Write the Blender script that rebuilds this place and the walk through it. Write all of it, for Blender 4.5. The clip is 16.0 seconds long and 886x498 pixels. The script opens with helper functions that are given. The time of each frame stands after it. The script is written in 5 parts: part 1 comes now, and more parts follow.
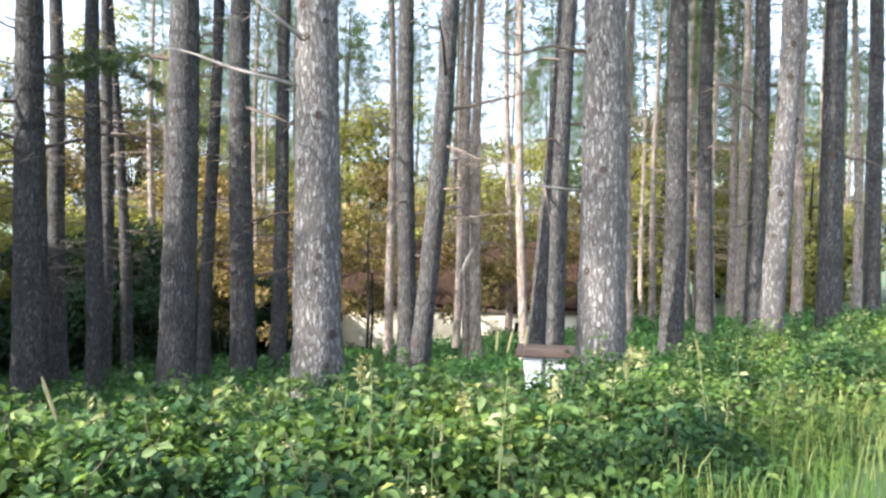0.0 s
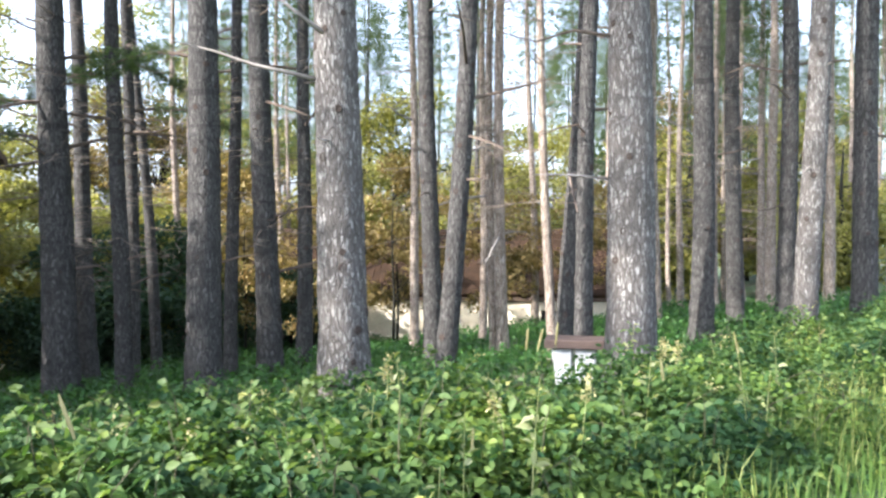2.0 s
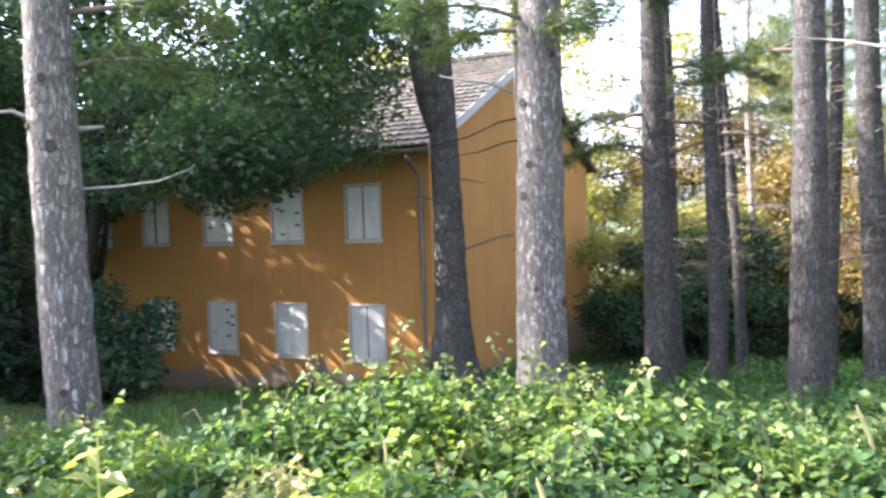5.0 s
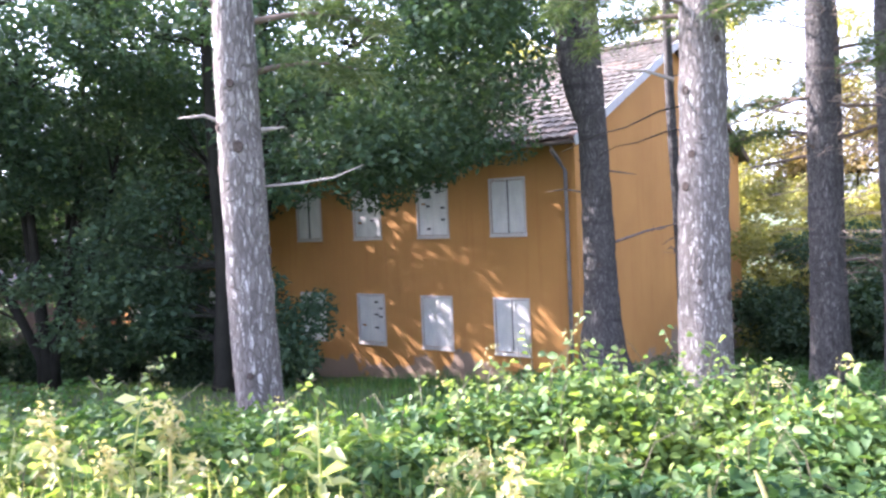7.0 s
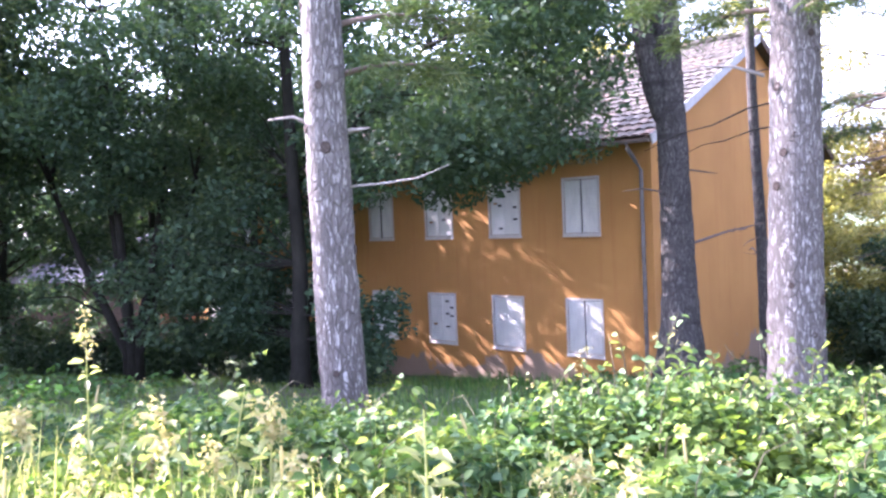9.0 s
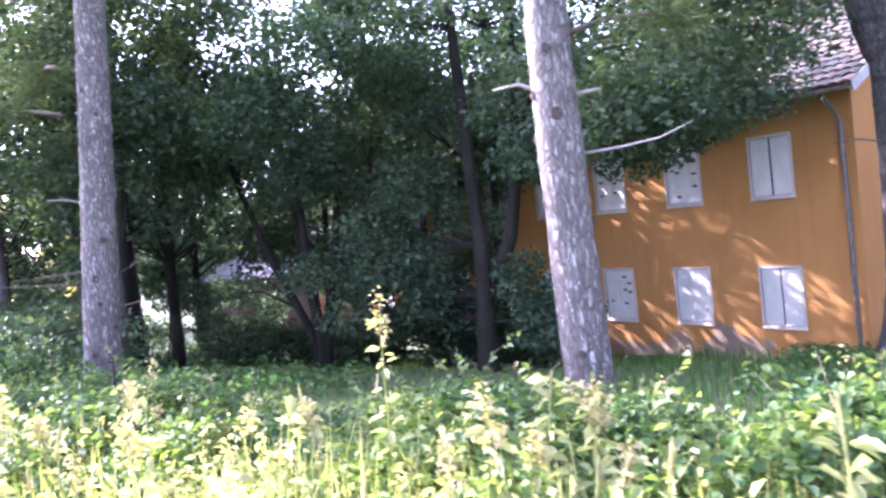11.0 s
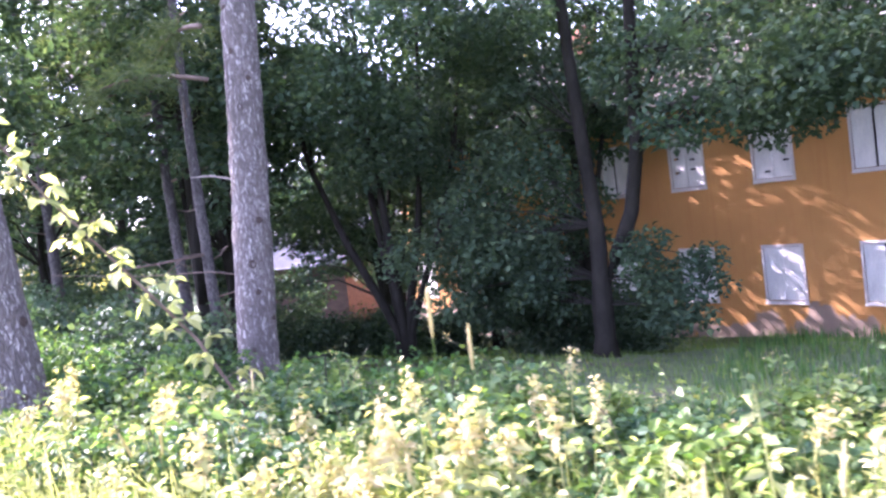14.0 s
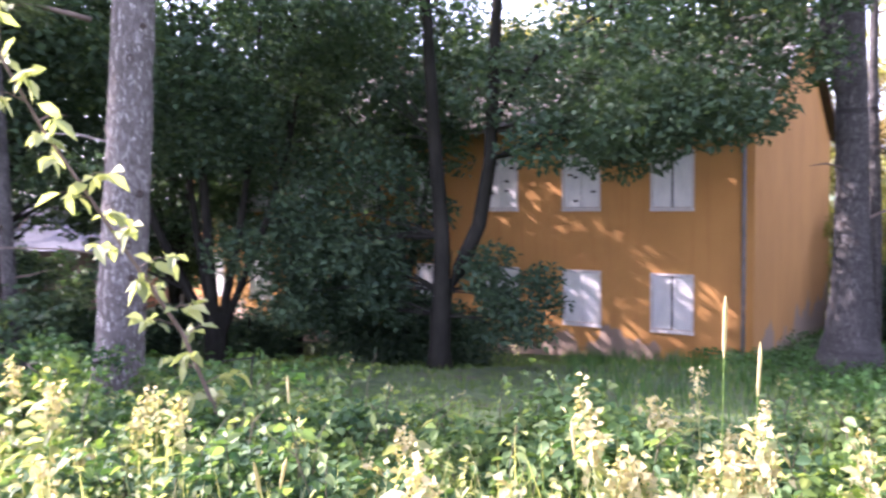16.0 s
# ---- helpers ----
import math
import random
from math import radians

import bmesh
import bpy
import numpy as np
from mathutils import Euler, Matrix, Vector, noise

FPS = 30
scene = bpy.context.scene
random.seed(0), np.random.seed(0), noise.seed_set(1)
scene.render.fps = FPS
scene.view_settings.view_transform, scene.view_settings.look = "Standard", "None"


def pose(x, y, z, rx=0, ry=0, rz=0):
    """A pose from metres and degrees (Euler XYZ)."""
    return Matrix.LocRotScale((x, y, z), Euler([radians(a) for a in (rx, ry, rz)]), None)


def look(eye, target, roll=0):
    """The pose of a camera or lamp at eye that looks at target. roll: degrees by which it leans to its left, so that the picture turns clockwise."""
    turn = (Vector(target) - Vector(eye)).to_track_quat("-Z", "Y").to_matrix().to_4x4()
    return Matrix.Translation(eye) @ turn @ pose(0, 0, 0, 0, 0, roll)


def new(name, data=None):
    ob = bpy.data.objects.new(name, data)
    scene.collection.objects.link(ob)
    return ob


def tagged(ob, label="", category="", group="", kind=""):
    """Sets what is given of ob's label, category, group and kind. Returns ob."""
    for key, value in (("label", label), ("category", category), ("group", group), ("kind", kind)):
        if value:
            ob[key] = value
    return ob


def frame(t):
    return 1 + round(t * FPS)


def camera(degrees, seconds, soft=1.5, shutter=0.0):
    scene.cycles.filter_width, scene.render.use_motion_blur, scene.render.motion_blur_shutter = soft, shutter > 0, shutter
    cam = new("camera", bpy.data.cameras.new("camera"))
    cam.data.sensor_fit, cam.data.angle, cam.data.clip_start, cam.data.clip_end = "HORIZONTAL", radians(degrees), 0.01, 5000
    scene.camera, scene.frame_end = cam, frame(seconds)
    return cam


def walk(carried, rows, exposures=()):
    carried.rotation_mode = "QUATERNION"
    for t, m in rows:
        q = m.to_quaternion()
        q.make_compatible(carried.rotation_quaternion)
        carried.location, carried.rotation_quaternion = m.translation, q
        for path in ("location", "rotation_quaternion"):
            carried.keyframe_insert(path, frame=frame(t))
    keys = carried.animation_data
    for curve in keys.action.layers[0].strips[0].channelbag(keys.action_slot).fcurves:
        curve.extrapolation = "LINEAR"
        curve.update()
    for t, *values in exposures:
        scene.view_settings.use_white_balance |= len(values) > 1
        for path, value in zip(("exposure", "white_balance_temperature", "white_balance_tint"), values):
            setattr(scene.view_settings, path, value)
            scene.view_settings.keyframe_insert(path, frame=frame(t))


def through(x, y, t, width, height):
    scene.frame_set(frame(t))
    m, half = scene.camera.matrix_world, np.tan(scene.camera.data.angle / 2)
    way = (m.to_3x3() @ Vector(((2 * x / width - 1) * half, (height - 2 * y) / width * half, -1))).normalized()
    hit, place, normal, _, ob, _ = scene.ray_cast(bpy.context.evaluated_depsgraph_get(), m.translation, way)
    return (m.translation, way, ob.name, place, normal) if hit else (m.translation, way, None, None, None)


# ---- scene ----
cam = camera(59.2, 16.0, soft=2.5, shutter=0.35)
PATH = [
    (0, (1.041, 1.384, 1.419), (1.53, 3.322, 1.352), 1.2),
    (0.5, (1.037, 1.403, 1.422), (1.485, 3.351, 1.351), 1.4),
    (1, (1.052, 1.483, 1.419), (1.513, 3.428, 1.348), 1.6),
    (1.5, (1.068, 1.519, 1.446), (1.53, 3.463, 1.354), 0.4),
    (2, (1.061, 1.508, 1.462), (1.49, 3.459, 1.364), -0.2),
    (2.5, (0.968, 1.409, 1.463), (1.234, 3.388, 1.348), -1.2),
    (3, (0.863, 1.361, 1.494), (0.878, 3.357, 1.379), -3.1),
    (3.5, (0.668, 1.314, 1.508), (0.431, 3.297, 1.403), -4.4),
    (4, (0.472, 1.282, 1.531), (0.05, 3.234, 1.434), -6.3),
    (4.5, (0.409, 1.336, 1.535), (-0.287, 3.209, 1.452), -4.0),
    (7, (0.213, 1.176, 1.529), (-0.98, 2.779, 1.449), -2.6),
    (7.5, (0.177, 1.122, 1.551), (-1.08, 2.675, 1.481), -3.1),
    (8, (0.142, 1.113, 1.551), (-1.145, 2.643, 1.517), -2.5),
    (10.5, (-0.3, 0.984, 1.52), (-1.794, 2.307, 1.385), -5.9),
    (11, (-0.651, 0.869, 1.517), (-2.234, 2.087, 1.426), -6.5),
    (11.5, (-0.99, 0.735, 1.561), (-2.601, 1.918, 1.487), -4.8),
    (12, (-1.353, 0.449, 1.598), (-2.926, 1.681, 1.505), -7.3),
    (12.5, (-1.741, 0.257, 1.552), (-3.332, 1.467, 1.467), -5.8),
    (13, (-2.18, 0.035, 1.586), (-3.828, 1.164, 1.501), -5.6),
    (13.5, (-2.58, -0.239, 1.623), (-4.133, 1.015, 1.497), -7.5),
    (14, (-2.99, -0.438, 1.605), (-4.544, 0.814, 1.482), -7.7),
    (14.5, (-3.426, -0.678, 1.644), (-5.037, 0.502, 1.533), -5.7),
    (15, (-3.816, -0.953, 1.676), (-5.3, 0.38, 1.528), -6.0),
    (15.5, (-4.218, -1.093, 1.635), (-5.548, 0.395, 1.501), -2.8),
    (16, (-4.585, -1.194, 1.659), (-5.672, 0.477, 1.503), -1.2),
]
walk(cam, [(t, look(eye, target, roll)) for t, eye, target, roll in PATH],
     exposures=[(0.0, 1.84, 5500, 12), (3.0, 1.96, 5550, 13), (4.5, 2.42, 5650, 16), (7.5, 3.06, 5400, 33), (11.0, 3.2, 5200, 46), (14.5, 3.2, 5300, 49), (16.0, 2.86, 5550, 43)])

# ---- light ----
SUN_HEADING, SUN_HEIGHT = 108.0, 34.5   # degrees left of +Y, degrees above the horizon
_h, _e = radians(SUN_HEADING), radians(SUN_HEIGHT)
TO_SUN = Vector((-math.sin(_h) * math.cos(_e), math.cos(_h) * math.cos(_e), math.sin(_e)))
sun_data = bpy.data.lights.new("sun", "SUN")
sun_data.energy, sun_data.angle, sun_data.color = 5.0, radians(0.53), (1.0, 0.88, 0.72)
sun = new("sun", sun_data)
sun.matrix_world = look(TO_SUN * 60, (0, 0, 0))
world = bpy.data.worlds.new("world")
scene.world = world
world.use_nodes = True
sky = world.node_tree.nodes.new("ShaderNodeTexSky")
sky.sky_type, sky.sun_disc = "NISHITA", False
sky.sun_elevation, sky.sun_rotation = _e, -_h
sky.air_density, sky.dust_density = 1.0, 3.0
haze = world.node_tree.nodes.new("ShaderNodeHueSaturation")   # a milky summer sky
haze.inputs["Saturation"].default_value, haze.inputs["Value"].default_value = 0.46, 1.5
back = world.node_tree.nodes["Background"]
back.inputs["Strength"].default_value = 0.135
world.node_tree.links.new(sky.outputs["Color"], haze.inputs["Color"])
world.node_tree.links.new(haze.outputs["Color"], back.inputs["Color"])

# ---- materials ----


def material(name):
    m = bpy.data.materials.new(name)
    m.use_nodes = True
    nt = m.node_tree
    return m, nt, nt.nodes["Principled BSDF"]


def node(nt, kind, **values):
    n = nt.nodes.new(kind)
    for k, v in values.items():
        n.inputs[k.replace("_", " ")].default_value = v
    return n


def ramp(nt, source, stops):
    r = nt.nodes.new("ShaderNodeValToRGB")
    while len(r.color_ramp.elements) < len(stops):
        r.color_ramp.elements.new(0.5)
    for el, (p, c) in zip(r.color_ramp.elements, stops):
        el.position, el.color = p, (*c, 1)
    nt.links.new(source, r.inputs["Fac"])
    return r.outputs["Color"]


def mixed(nt, fac, a, b, mode="MIX"):
    m = nt.nodes.new("ShaderNodeMix")
    m.data_type, m.blend_type = "RGBA", mode
    for sock, v in ((m.inputs[0], fac), (m.inputs[6], a), (m.inputs[7], b)):
        if isinstance(v, (int, float)):
            sock.default_value = v
        elif isinstance(v, tuple):
            sock.default_value = (*v, 1)
        else:
            nt.links.new(v, sock)
    return m.outputs[2]


def coords(nt, scale=(1, 1, 1), space="Object"):
    tc = nt.nodes.new("ShaderNodeTexCoord")
    mp = nt.nodes.new("ShaderNodeMapping")
    mp.inputs["Scale"].default_value = scale
    nt.links.new(tc.outputs[space], mp.inputs["Vector"])
    return mp.outputs["Vector"]


def noise_tex(nt, vec, scale, detail=4.0, rough=0.55):
    n = node(nt, "ShaderNodeTexNoise", Scale=scale, Detail=detail, Roughness=rough)
    nt.links.new(vec, n.inputs["Vector"])
    return n.outputs["Fac"]


def bump(nt, bsdf, height, strength, distance):
    b = node(nt, "ShaderNodeBump", Strength=strength, Distance=distance)
    nt.links.new(height, b.inputs["Height"])
    nt.links.new(b.outputs["Normal"], bsdf.inputs["Normal"])


def leaf_material(name, dark, light, tip, through=0.4, rough=0.5, patchy=0.0, gloss=0.3):
    """Leaves: each island its own green, some light through the blade."""
    m, nt, bsdf = material(name)
    geo = nt.nodes.new("ShaderNodeNewGeometry")
    col = ramp(nt, geo.outputs["Random Per Island"], [(0.0, dark), (0.6, light), (0.93, light), (1.0, tip)])
    patch = noise_tex(nt, coords(nt), 0.7, 2.0)
    shade = ramp(nt, patch, [(0.3, (0.72, 0.78, 0.74)), (0.7, (1.12, 1.06, 0.9))])
    col = mixed(nt, 1.0, col, shade, "MULTIPLY")
    if patchy:
        # sun and shade painted in as warm bright and cool dark patches
        young = noise_tex(nt, coords(nt), 1.3, 3.0)
        hue = ramp(nt, young, [(0.36, (0.52, 0.68, 0.8)), (0.5, (0.9, 0.97, 1.0)), (0.64, (1.5, 1.4, 0.9))])
        col = mixed(nt, patchy, col, hue, "MULTIPLY")
    nt.links.new(col, bsdf.inputs["Base Color"])
    bsdf.inputs["Roughness"].default_value = rough
    bsdf.inputs["Specular IOR Level"].default_value = gloss
    tr = nt.nodes.new("ShaderNodeBsdfTranslucent")
    warm = mixed(nt, 1.0, col, (1.15, 1.2, 0.55), "MULTIPLY")
    nt.links.new(warm, tr.inputs["Color"])
    ms = nt.nodes.new("ShaderNodeMixShader")
    ms.inputs[0].default_value = through
    nt.links.new(bsdf.outputs[0], ms.inputs[1])
    nt.links.new(tr.outputs[0], ms.inputs[2])
    nt.links.new(ms.outputs[0], nt.nodes["Material Output"].inputs["Surface"])
    return m


def bark_material(name, furrow, plate, flake, scale=1.0, flakes=0.62, tall=0.3, rings=0.0):
    """Plated pine bark: long plates, dark furrows, pale flakes."""
    m, nt, bsdf = material(name)
    vec = coords(nt, (1, 1, tall))
    wob = nt.nodes.new("ShaderNodeVectorMath")
    nz = node(nt, "ShaderNodeTexNoise", Scale=9.0 * scale, Detail=3.0)
    nt.links.new(vec, nz.inputs["Vector"])
    sc = nt.nodes.new("ShaderNodeVectorMath")
    sc.operation = "SCALE"
    sc.inputs["Scale"].default_value = 0.085
    nt.links.new(nz.outputs["Color"], sc.inputs[0])
    nt.links.new(vec, wob.inputs[0])
    nt.links.new(sc.outputs[0], wob.inputs[1])
    vo = node(nt, "ShaderNodeTexVoronoi", Scale=31.0 * scale)
    vo.feature = "DISTANCE_TO_EDGE"
    nt.links.new(wob.outputs[0], vo.inputs["Vector"])
    edge = ramp(nt, vo.outputs["Distance"], [(0.0, (0, 0, 0)), (0.13, (1, 1, 1))])
    spots = noise_tex(nt, vec, 34.0 * scale, 6.0, 0.7)
    blot = noise_tex(nt, coords(nt), 2.3, 4.0)
    body = mixed(nt, ramp(nt, blot, [(0.35, (0, 0, 0)), (0.65, (1, 1, 1))]), plate, tuple(0.62 * c for c in plate))
    body = mixed(nt, ramp(nt, spots, [(flakes - 0.05, (0, 0, 0)), (flakes + 0.04, (1, 1, 1))]), body, flake)
    col = mixed(nt, edge, furrow, body)
    if rings:
        band = noise_tex(nt, coords(nt, (0.25, 0.25, 3.2)), 1.7, 3.0)
        col = mixed(nt, ramp(nt, band, [(0.56, (0, 0, 0)), (0.66, (rings, rings, rings))]), col, furrow)
    nt.links.new(col, bsdf.inputs["Base Color"])
    bsdf.inputs["Roughness"].default_value = 0.93
    bsdf.inputs["Specular IOR Level"].default_value = 0.2
    hh = mixed(nt, 0.3, edge, spots)
    bump(nt, bsdf, hh, 0.85, 0.02)
    return m


def plain_material(name, a, b, scale=6.0, rough=0.8, relief=0.2, distance=0.01, stretch=(1, 1, 1), gloss=0.3):
    m, nt, bsdf = material(name)
    vec = coords(nt, stretch)
    big = noise_tex(nt, vec, scale, 5.0)
    fine = noise_tex(nt, vec, scale * 9, 4.0, 0.7)
    col = mixed(nt, ramp(nt, big, [(0.32, (0, 0, 0)), (0.68, (1, 1, 1))]), a, b)
    col = mixed(nt, 0.25, col, ramp(nt, fine, [(0.3, tuple(0.6 * c for c in a)), (0.7, tuple(min(1, 1.2 * c) for c in b))]))
    nt.links.new(col, bsdf.inputs["Base Color"])
    bsdf.inputs["Roughness"].default_value = rough
    bsdf.inputs["Specular IOR Level"].default_value = gloss
    bump(nt, bsdf, fine, relief, distance)
    return m


BARK_PALE = bark_material("pale_flaking_pine_bark", (0.076, 0.067, 0.058), (0.142, 0.127, 0.112), (0.32, 0.302, 0.274), 0.88, 0.57, 0.28, 0.45)
BARK_GREY = bark_material("grey_brown_pine_bark", (0.031, 0.029, 0.026), (0.085, 0.079, 0.071), (0.145, 0.136, 0.124), 0.75, 0.585, 0.26, 0.8)
# lit copy of pine bark: sun on the far trunks is in this tan
BARK_WARM = bark_material("sunlit_tan_bark", (0.13, 0.098, 0.072), (0.37, 0.3, 0.235), (0.52, 0.46, 0.39), 0.8, 0.6, 0.16, 0.4)
# smooth bark, its colour lowered to carry the shade under the crowns
BARK_DARK = plain_material("shade_dark_bark", (0.0145, 0.0138, 0.011), (0.029, 0.0275, 0.021), 5.0, 0.95, 0.6, 0.015, (1, 1, 0.4), 0.06)
DEADWOOD = plain_material("bleached_dead_wood", (0.14, 0.122, 0.102), (0.33, 0.295, 0.255), 7.0, 0.9, 0.4, 0.006)
# dry twig colour lightened to look sunlit
DRY_TWIG = plain_material("dry_sunlit_twig", (0.1, 0.08, 0.06), (0.22, 0.175, 0.13), 8.0, 0.9, 0.3, 0.004)
CANE = plain_material("green_brown_cane", (0.05, 0.055, 0.025), (0.1, 0.085, 0.045), 8.0, 0.8, 0.3, 0.003)
TWIG = plain_material("brown_twig", (0.08, 0.06, 0.045), (0.16, 0.12, 0.09), 8.0, 0.9, 0.3, 0.004)
LEAF_BRAMBLE = leaf_material("bramble_leaf", (0.03, 0.072, 0.028), (0.1, 0.155, 0.048), (0.2, 0.24, 0.07), 0.4, 0.62, 1.0, 0.22)
LEAF_HERB = leaf_material("woodland_herb_leaf", (0.03, 0.075, 0.02), (0.06, 0.14, 0.032), (0.12, 0.2, 0.05), 0.35)
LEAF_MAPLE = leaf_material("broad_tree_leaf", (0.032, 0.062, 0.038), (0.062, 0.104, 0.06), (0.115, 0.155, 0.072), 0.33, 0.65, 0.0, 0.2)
# leaf green raised and yellowed so the colour itself looks sunlit
LEAF_SUNNY = leaf_material("sun_bright_leaf", (0.16, 0.165, 0.06), (0.33, 0.308, 0.115), (0.52, 0.45, 0.19), 0.55)
LEAF_DRY = leaf_material("browned_needle_leaf", (0.12, 0.095, 0.04), (0.25, 0.185, 0.08), (0.38, 0.26, 0.12), 0.4, 0.7)
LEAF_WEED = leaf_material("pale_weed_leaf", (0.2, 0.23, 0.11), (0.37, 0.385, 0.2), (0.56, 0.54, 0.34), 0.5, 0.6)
NEEDLE = leaf_material("pine_needle", (0.045, 0.075, 0.03), (0.09, 0.125, 0.05), (0.18, 0.19, 0.08), 0.35)
LEAF_SHOOT = leaf_material("young_bramble_leaf", (0.085, 0.145, 0.05), (0.18, 0.24, 0.085), (0.4, 0.4, 0.15), 0.45, 0.55)
GRASS = leaf_material("grass_blade", (0.07, 0.13, 0.03), (0.14, 0.22, 0.055), (0.36, 0.34, 0.14), 0.45)
# lighter copies of the grass, with the sun's brightness put into both colours
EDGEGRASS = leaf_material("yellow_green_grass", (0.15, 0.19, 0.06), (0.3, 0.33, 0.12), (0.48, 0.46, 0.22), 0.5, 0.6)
PALEGRASS = leaf_material("sun_tinted_grass", (0.22, 0.24, 0.11), (0.4, 0.4, 0.21), (0.6, 0.55, 0.34), 0.5, 0.6)
STRAW = leaf_material("straw_seed_head", (0.3, 0.26, 0.13), (0.46, 0.4, 0.22), (0.55, 0.5, 0.3), 0.35, 0.7)


def ground_material():
    m, nt, bsdf = material("forest_ground")
    vec = coords(nt)
    big = noise_tex(nt, vec, 0.35, 5.0)
    mid = noise_tex(nt, vec, 3.0, 6.0)
    fine = noise_tex(nt, vec, 38.0, 5.0, 0.7)
    green = mixed(nt, ramp(nt, mid, [(0.35, (0, 0, 0)), (0.65, (1, 1, 1))]), (0.035, 0.065, 0.018), (0.075, 0.11, 0.03))
    earth = mixed(nt, ramp(nt, fine, [(0.35, (0, 0, 0)), (0.7, (1, 1, 1))]), (0.06, 0.043, 0.028), (0.14, 0.1, 0.06))
    col = mixed(nt, ramp(nt, big, [(0.52, (0, 0, 0)), (0.66, (1, 1, 1))]), green, earth)
    nt.links.new(col, bsdf.inputs["Base Color"])
    bsdf.inputs["Roughness"].default_value = 0.95
    bump(nt, bsdf, fine, 0.8, 0.03)
    return m


def plaster_material():
    """Orange lime paint, streaked and flaked off to grey render near the foot of the wall in ragged patches."""
    m, nt, bsdf = material("orange_painted_plaster")
    vec = coords(nt)
    big = noise_tex(nt, vec, 0.55, 5.0)
    streak = noise_tex(nt, coords(nt, (3.2, 3.2, 0.22)), 1.6, 5.0)
    fine = noise_tex(nt, vec, 45.0, 4.0, 0.7)
    paint = mixed(nt, ramp(nt, big, [(0.3, (0, 0, 0)), (0.7, (1, 1, 1))]), (0.4, 0.196, 0.05), (0.47, 0.24, 0.062))
    paint = mixed(nt, ramp(nt, streak, [(0.52, (0, 0, 0)), (0.78, (0.55, 0.55, 0.55))]), paint, (0.37, 0.155, 0.042))
    sep = nt.nodes.new("ShaderNodeSeparateXYZ")
    nt.links.new(vec, sep.inputs[0])
    ragged = noise_tex(nt, vec, 0.75, 6.0, 0.62)
    mul = nt.nodes.new("ShaderNodeMath")
    mul.operation = "MULTIPLY_ADD"
    nt.links.new(ragged, mul.inputs[0])
    mul.inputs[1].default_value = -4.2
    nt.links.new(sep.outputs["Z"], mul.inputs[2])
    mul2 = nt.nodes.new("ShaderNodeMath")
    mul2.operation = "MULTIPLY_ADD"
    nt.links.new(mul.outputs[0], mul2.inputs[0])
    mul2.inputs[1].default_value, mul2.inputs[2].default_value = 0.3, 0.72
    bare = ramp(nt, mul2.outputs[0], [(0.0, (1, 1, 1)), (0.28, (1, 1, 1)), (0.34, (0, 0, 0))])
    render_col = mixed(nt, fine, (0.2, 0.14, 0.095), (0.34, 0.255, 0.18))
    col = mixed(nt, bare, paint, render_col)
    nt.links.new(col, bsdf.inputs["Base Color"])
    bsdf.inputs["Roughness"].default_value = 0.92
    bump(nt, bsdf, fine, 0.35, 0.008)
    return m


def tile_material():
    m, nt, bsdf = material("weathered_clay_tile")
    info = nt.nodes.new("ShaderNodeObjectInfo")
    geo = nt.nodes.new("ShaderNodeNewGeometry")
    vec = coords(nt)
    add = nt.nodes.new("ShaderNodeMath")
    add.operation = "ADD"
    nt.links.new(info.outputs["Random"], add.inputs[0])
    nt.links.new(geo.outputs["Random Per Island"], add.inputs[1])
    fr = nt.nodes.new("ShaderNodeMath")
    fr.operation = "FRACT"
    nt.links.new(add.outputs[0], fr.inputs[0])
    col = ramp(nt, fr.outputs[0], [(0.0, (0.042, 0.036, 0.028)), (0.5, (0.076, 0.065, 0.051)), (0.85, (0.106, 0.093, 0.074)), (1.0, (0.14, 0.09, 0.062))])
    lich = noise_tex(nt, vec, 14.0, 5.0, 0.7)
    col = mixed(nt, ramp(nt, lich, [(0.5, (0, 0, 0)), (0.68, (0.8, 0.8, 0.8))]), col, (0.125, 0.119, 0.094))
    nt.links.new(col, bsdf.inputs["Base Color"])
    bsdf.inputs["Roughness"].default_value = 0.9
    bump(nt, bsdf, lich, 0.4, 0.01)
    return m


GROUND = ground_material()
PLASTER = plaster_material()
TILE = tile_material()
SHUTTER = plain_material("white_shutter_paint", (0.6, 0.59, 0.54), (0.76, 0.74, 0.67), 5.0, 0.6, 0.25, 0.004, (1, 1, 0.3))
STONE = plain_material("pale_stone_surround", (0.5, 0.46, 0.4), (0.62, 0.58, 0.52), 5.0, 0.9, 0.3)
DARKWOOD = plain_material("dark_weathered_wood", (0.05, 0.035, 0.025), (0.11, 0.075, 0.05), 6.0, 0.85, 0.4, 0.006, (1, 1, 0.3))
BROWNWOOD = plain_material("brown_plank_wood", (0.055, 0.038, 0.03), (0.1, 0.068, 0.053), 7.0, 0.8, 0.35, 0.005, (0.3, 1, 1))
ZINC = plain_material("dull_zinc", (0.12, 0.11, 0.1), (0.22, 0.2, 0.18), 6.0, 0.5, 0.15, 0.003)
RAKE = plain_material("pale_weathered_board", (0.42, 0.43, 0.43), (0.6, 0.6, 0.58), 6.0, 0.7, 0.3, 0.004)
WHITEWASH = plain_material("flaking_whitewash", (0.2, 0.2, 0.195), (0.58, 0.58, 0.56), 8.0, 0.9, 0.5, 0.01, (1, 1, 0.35))
CREAM = plain_material("cream_render", (0.6, 0.5, 0.34), (0.79, 0.71, 0.54), 1.2, 0.92, 0.3)
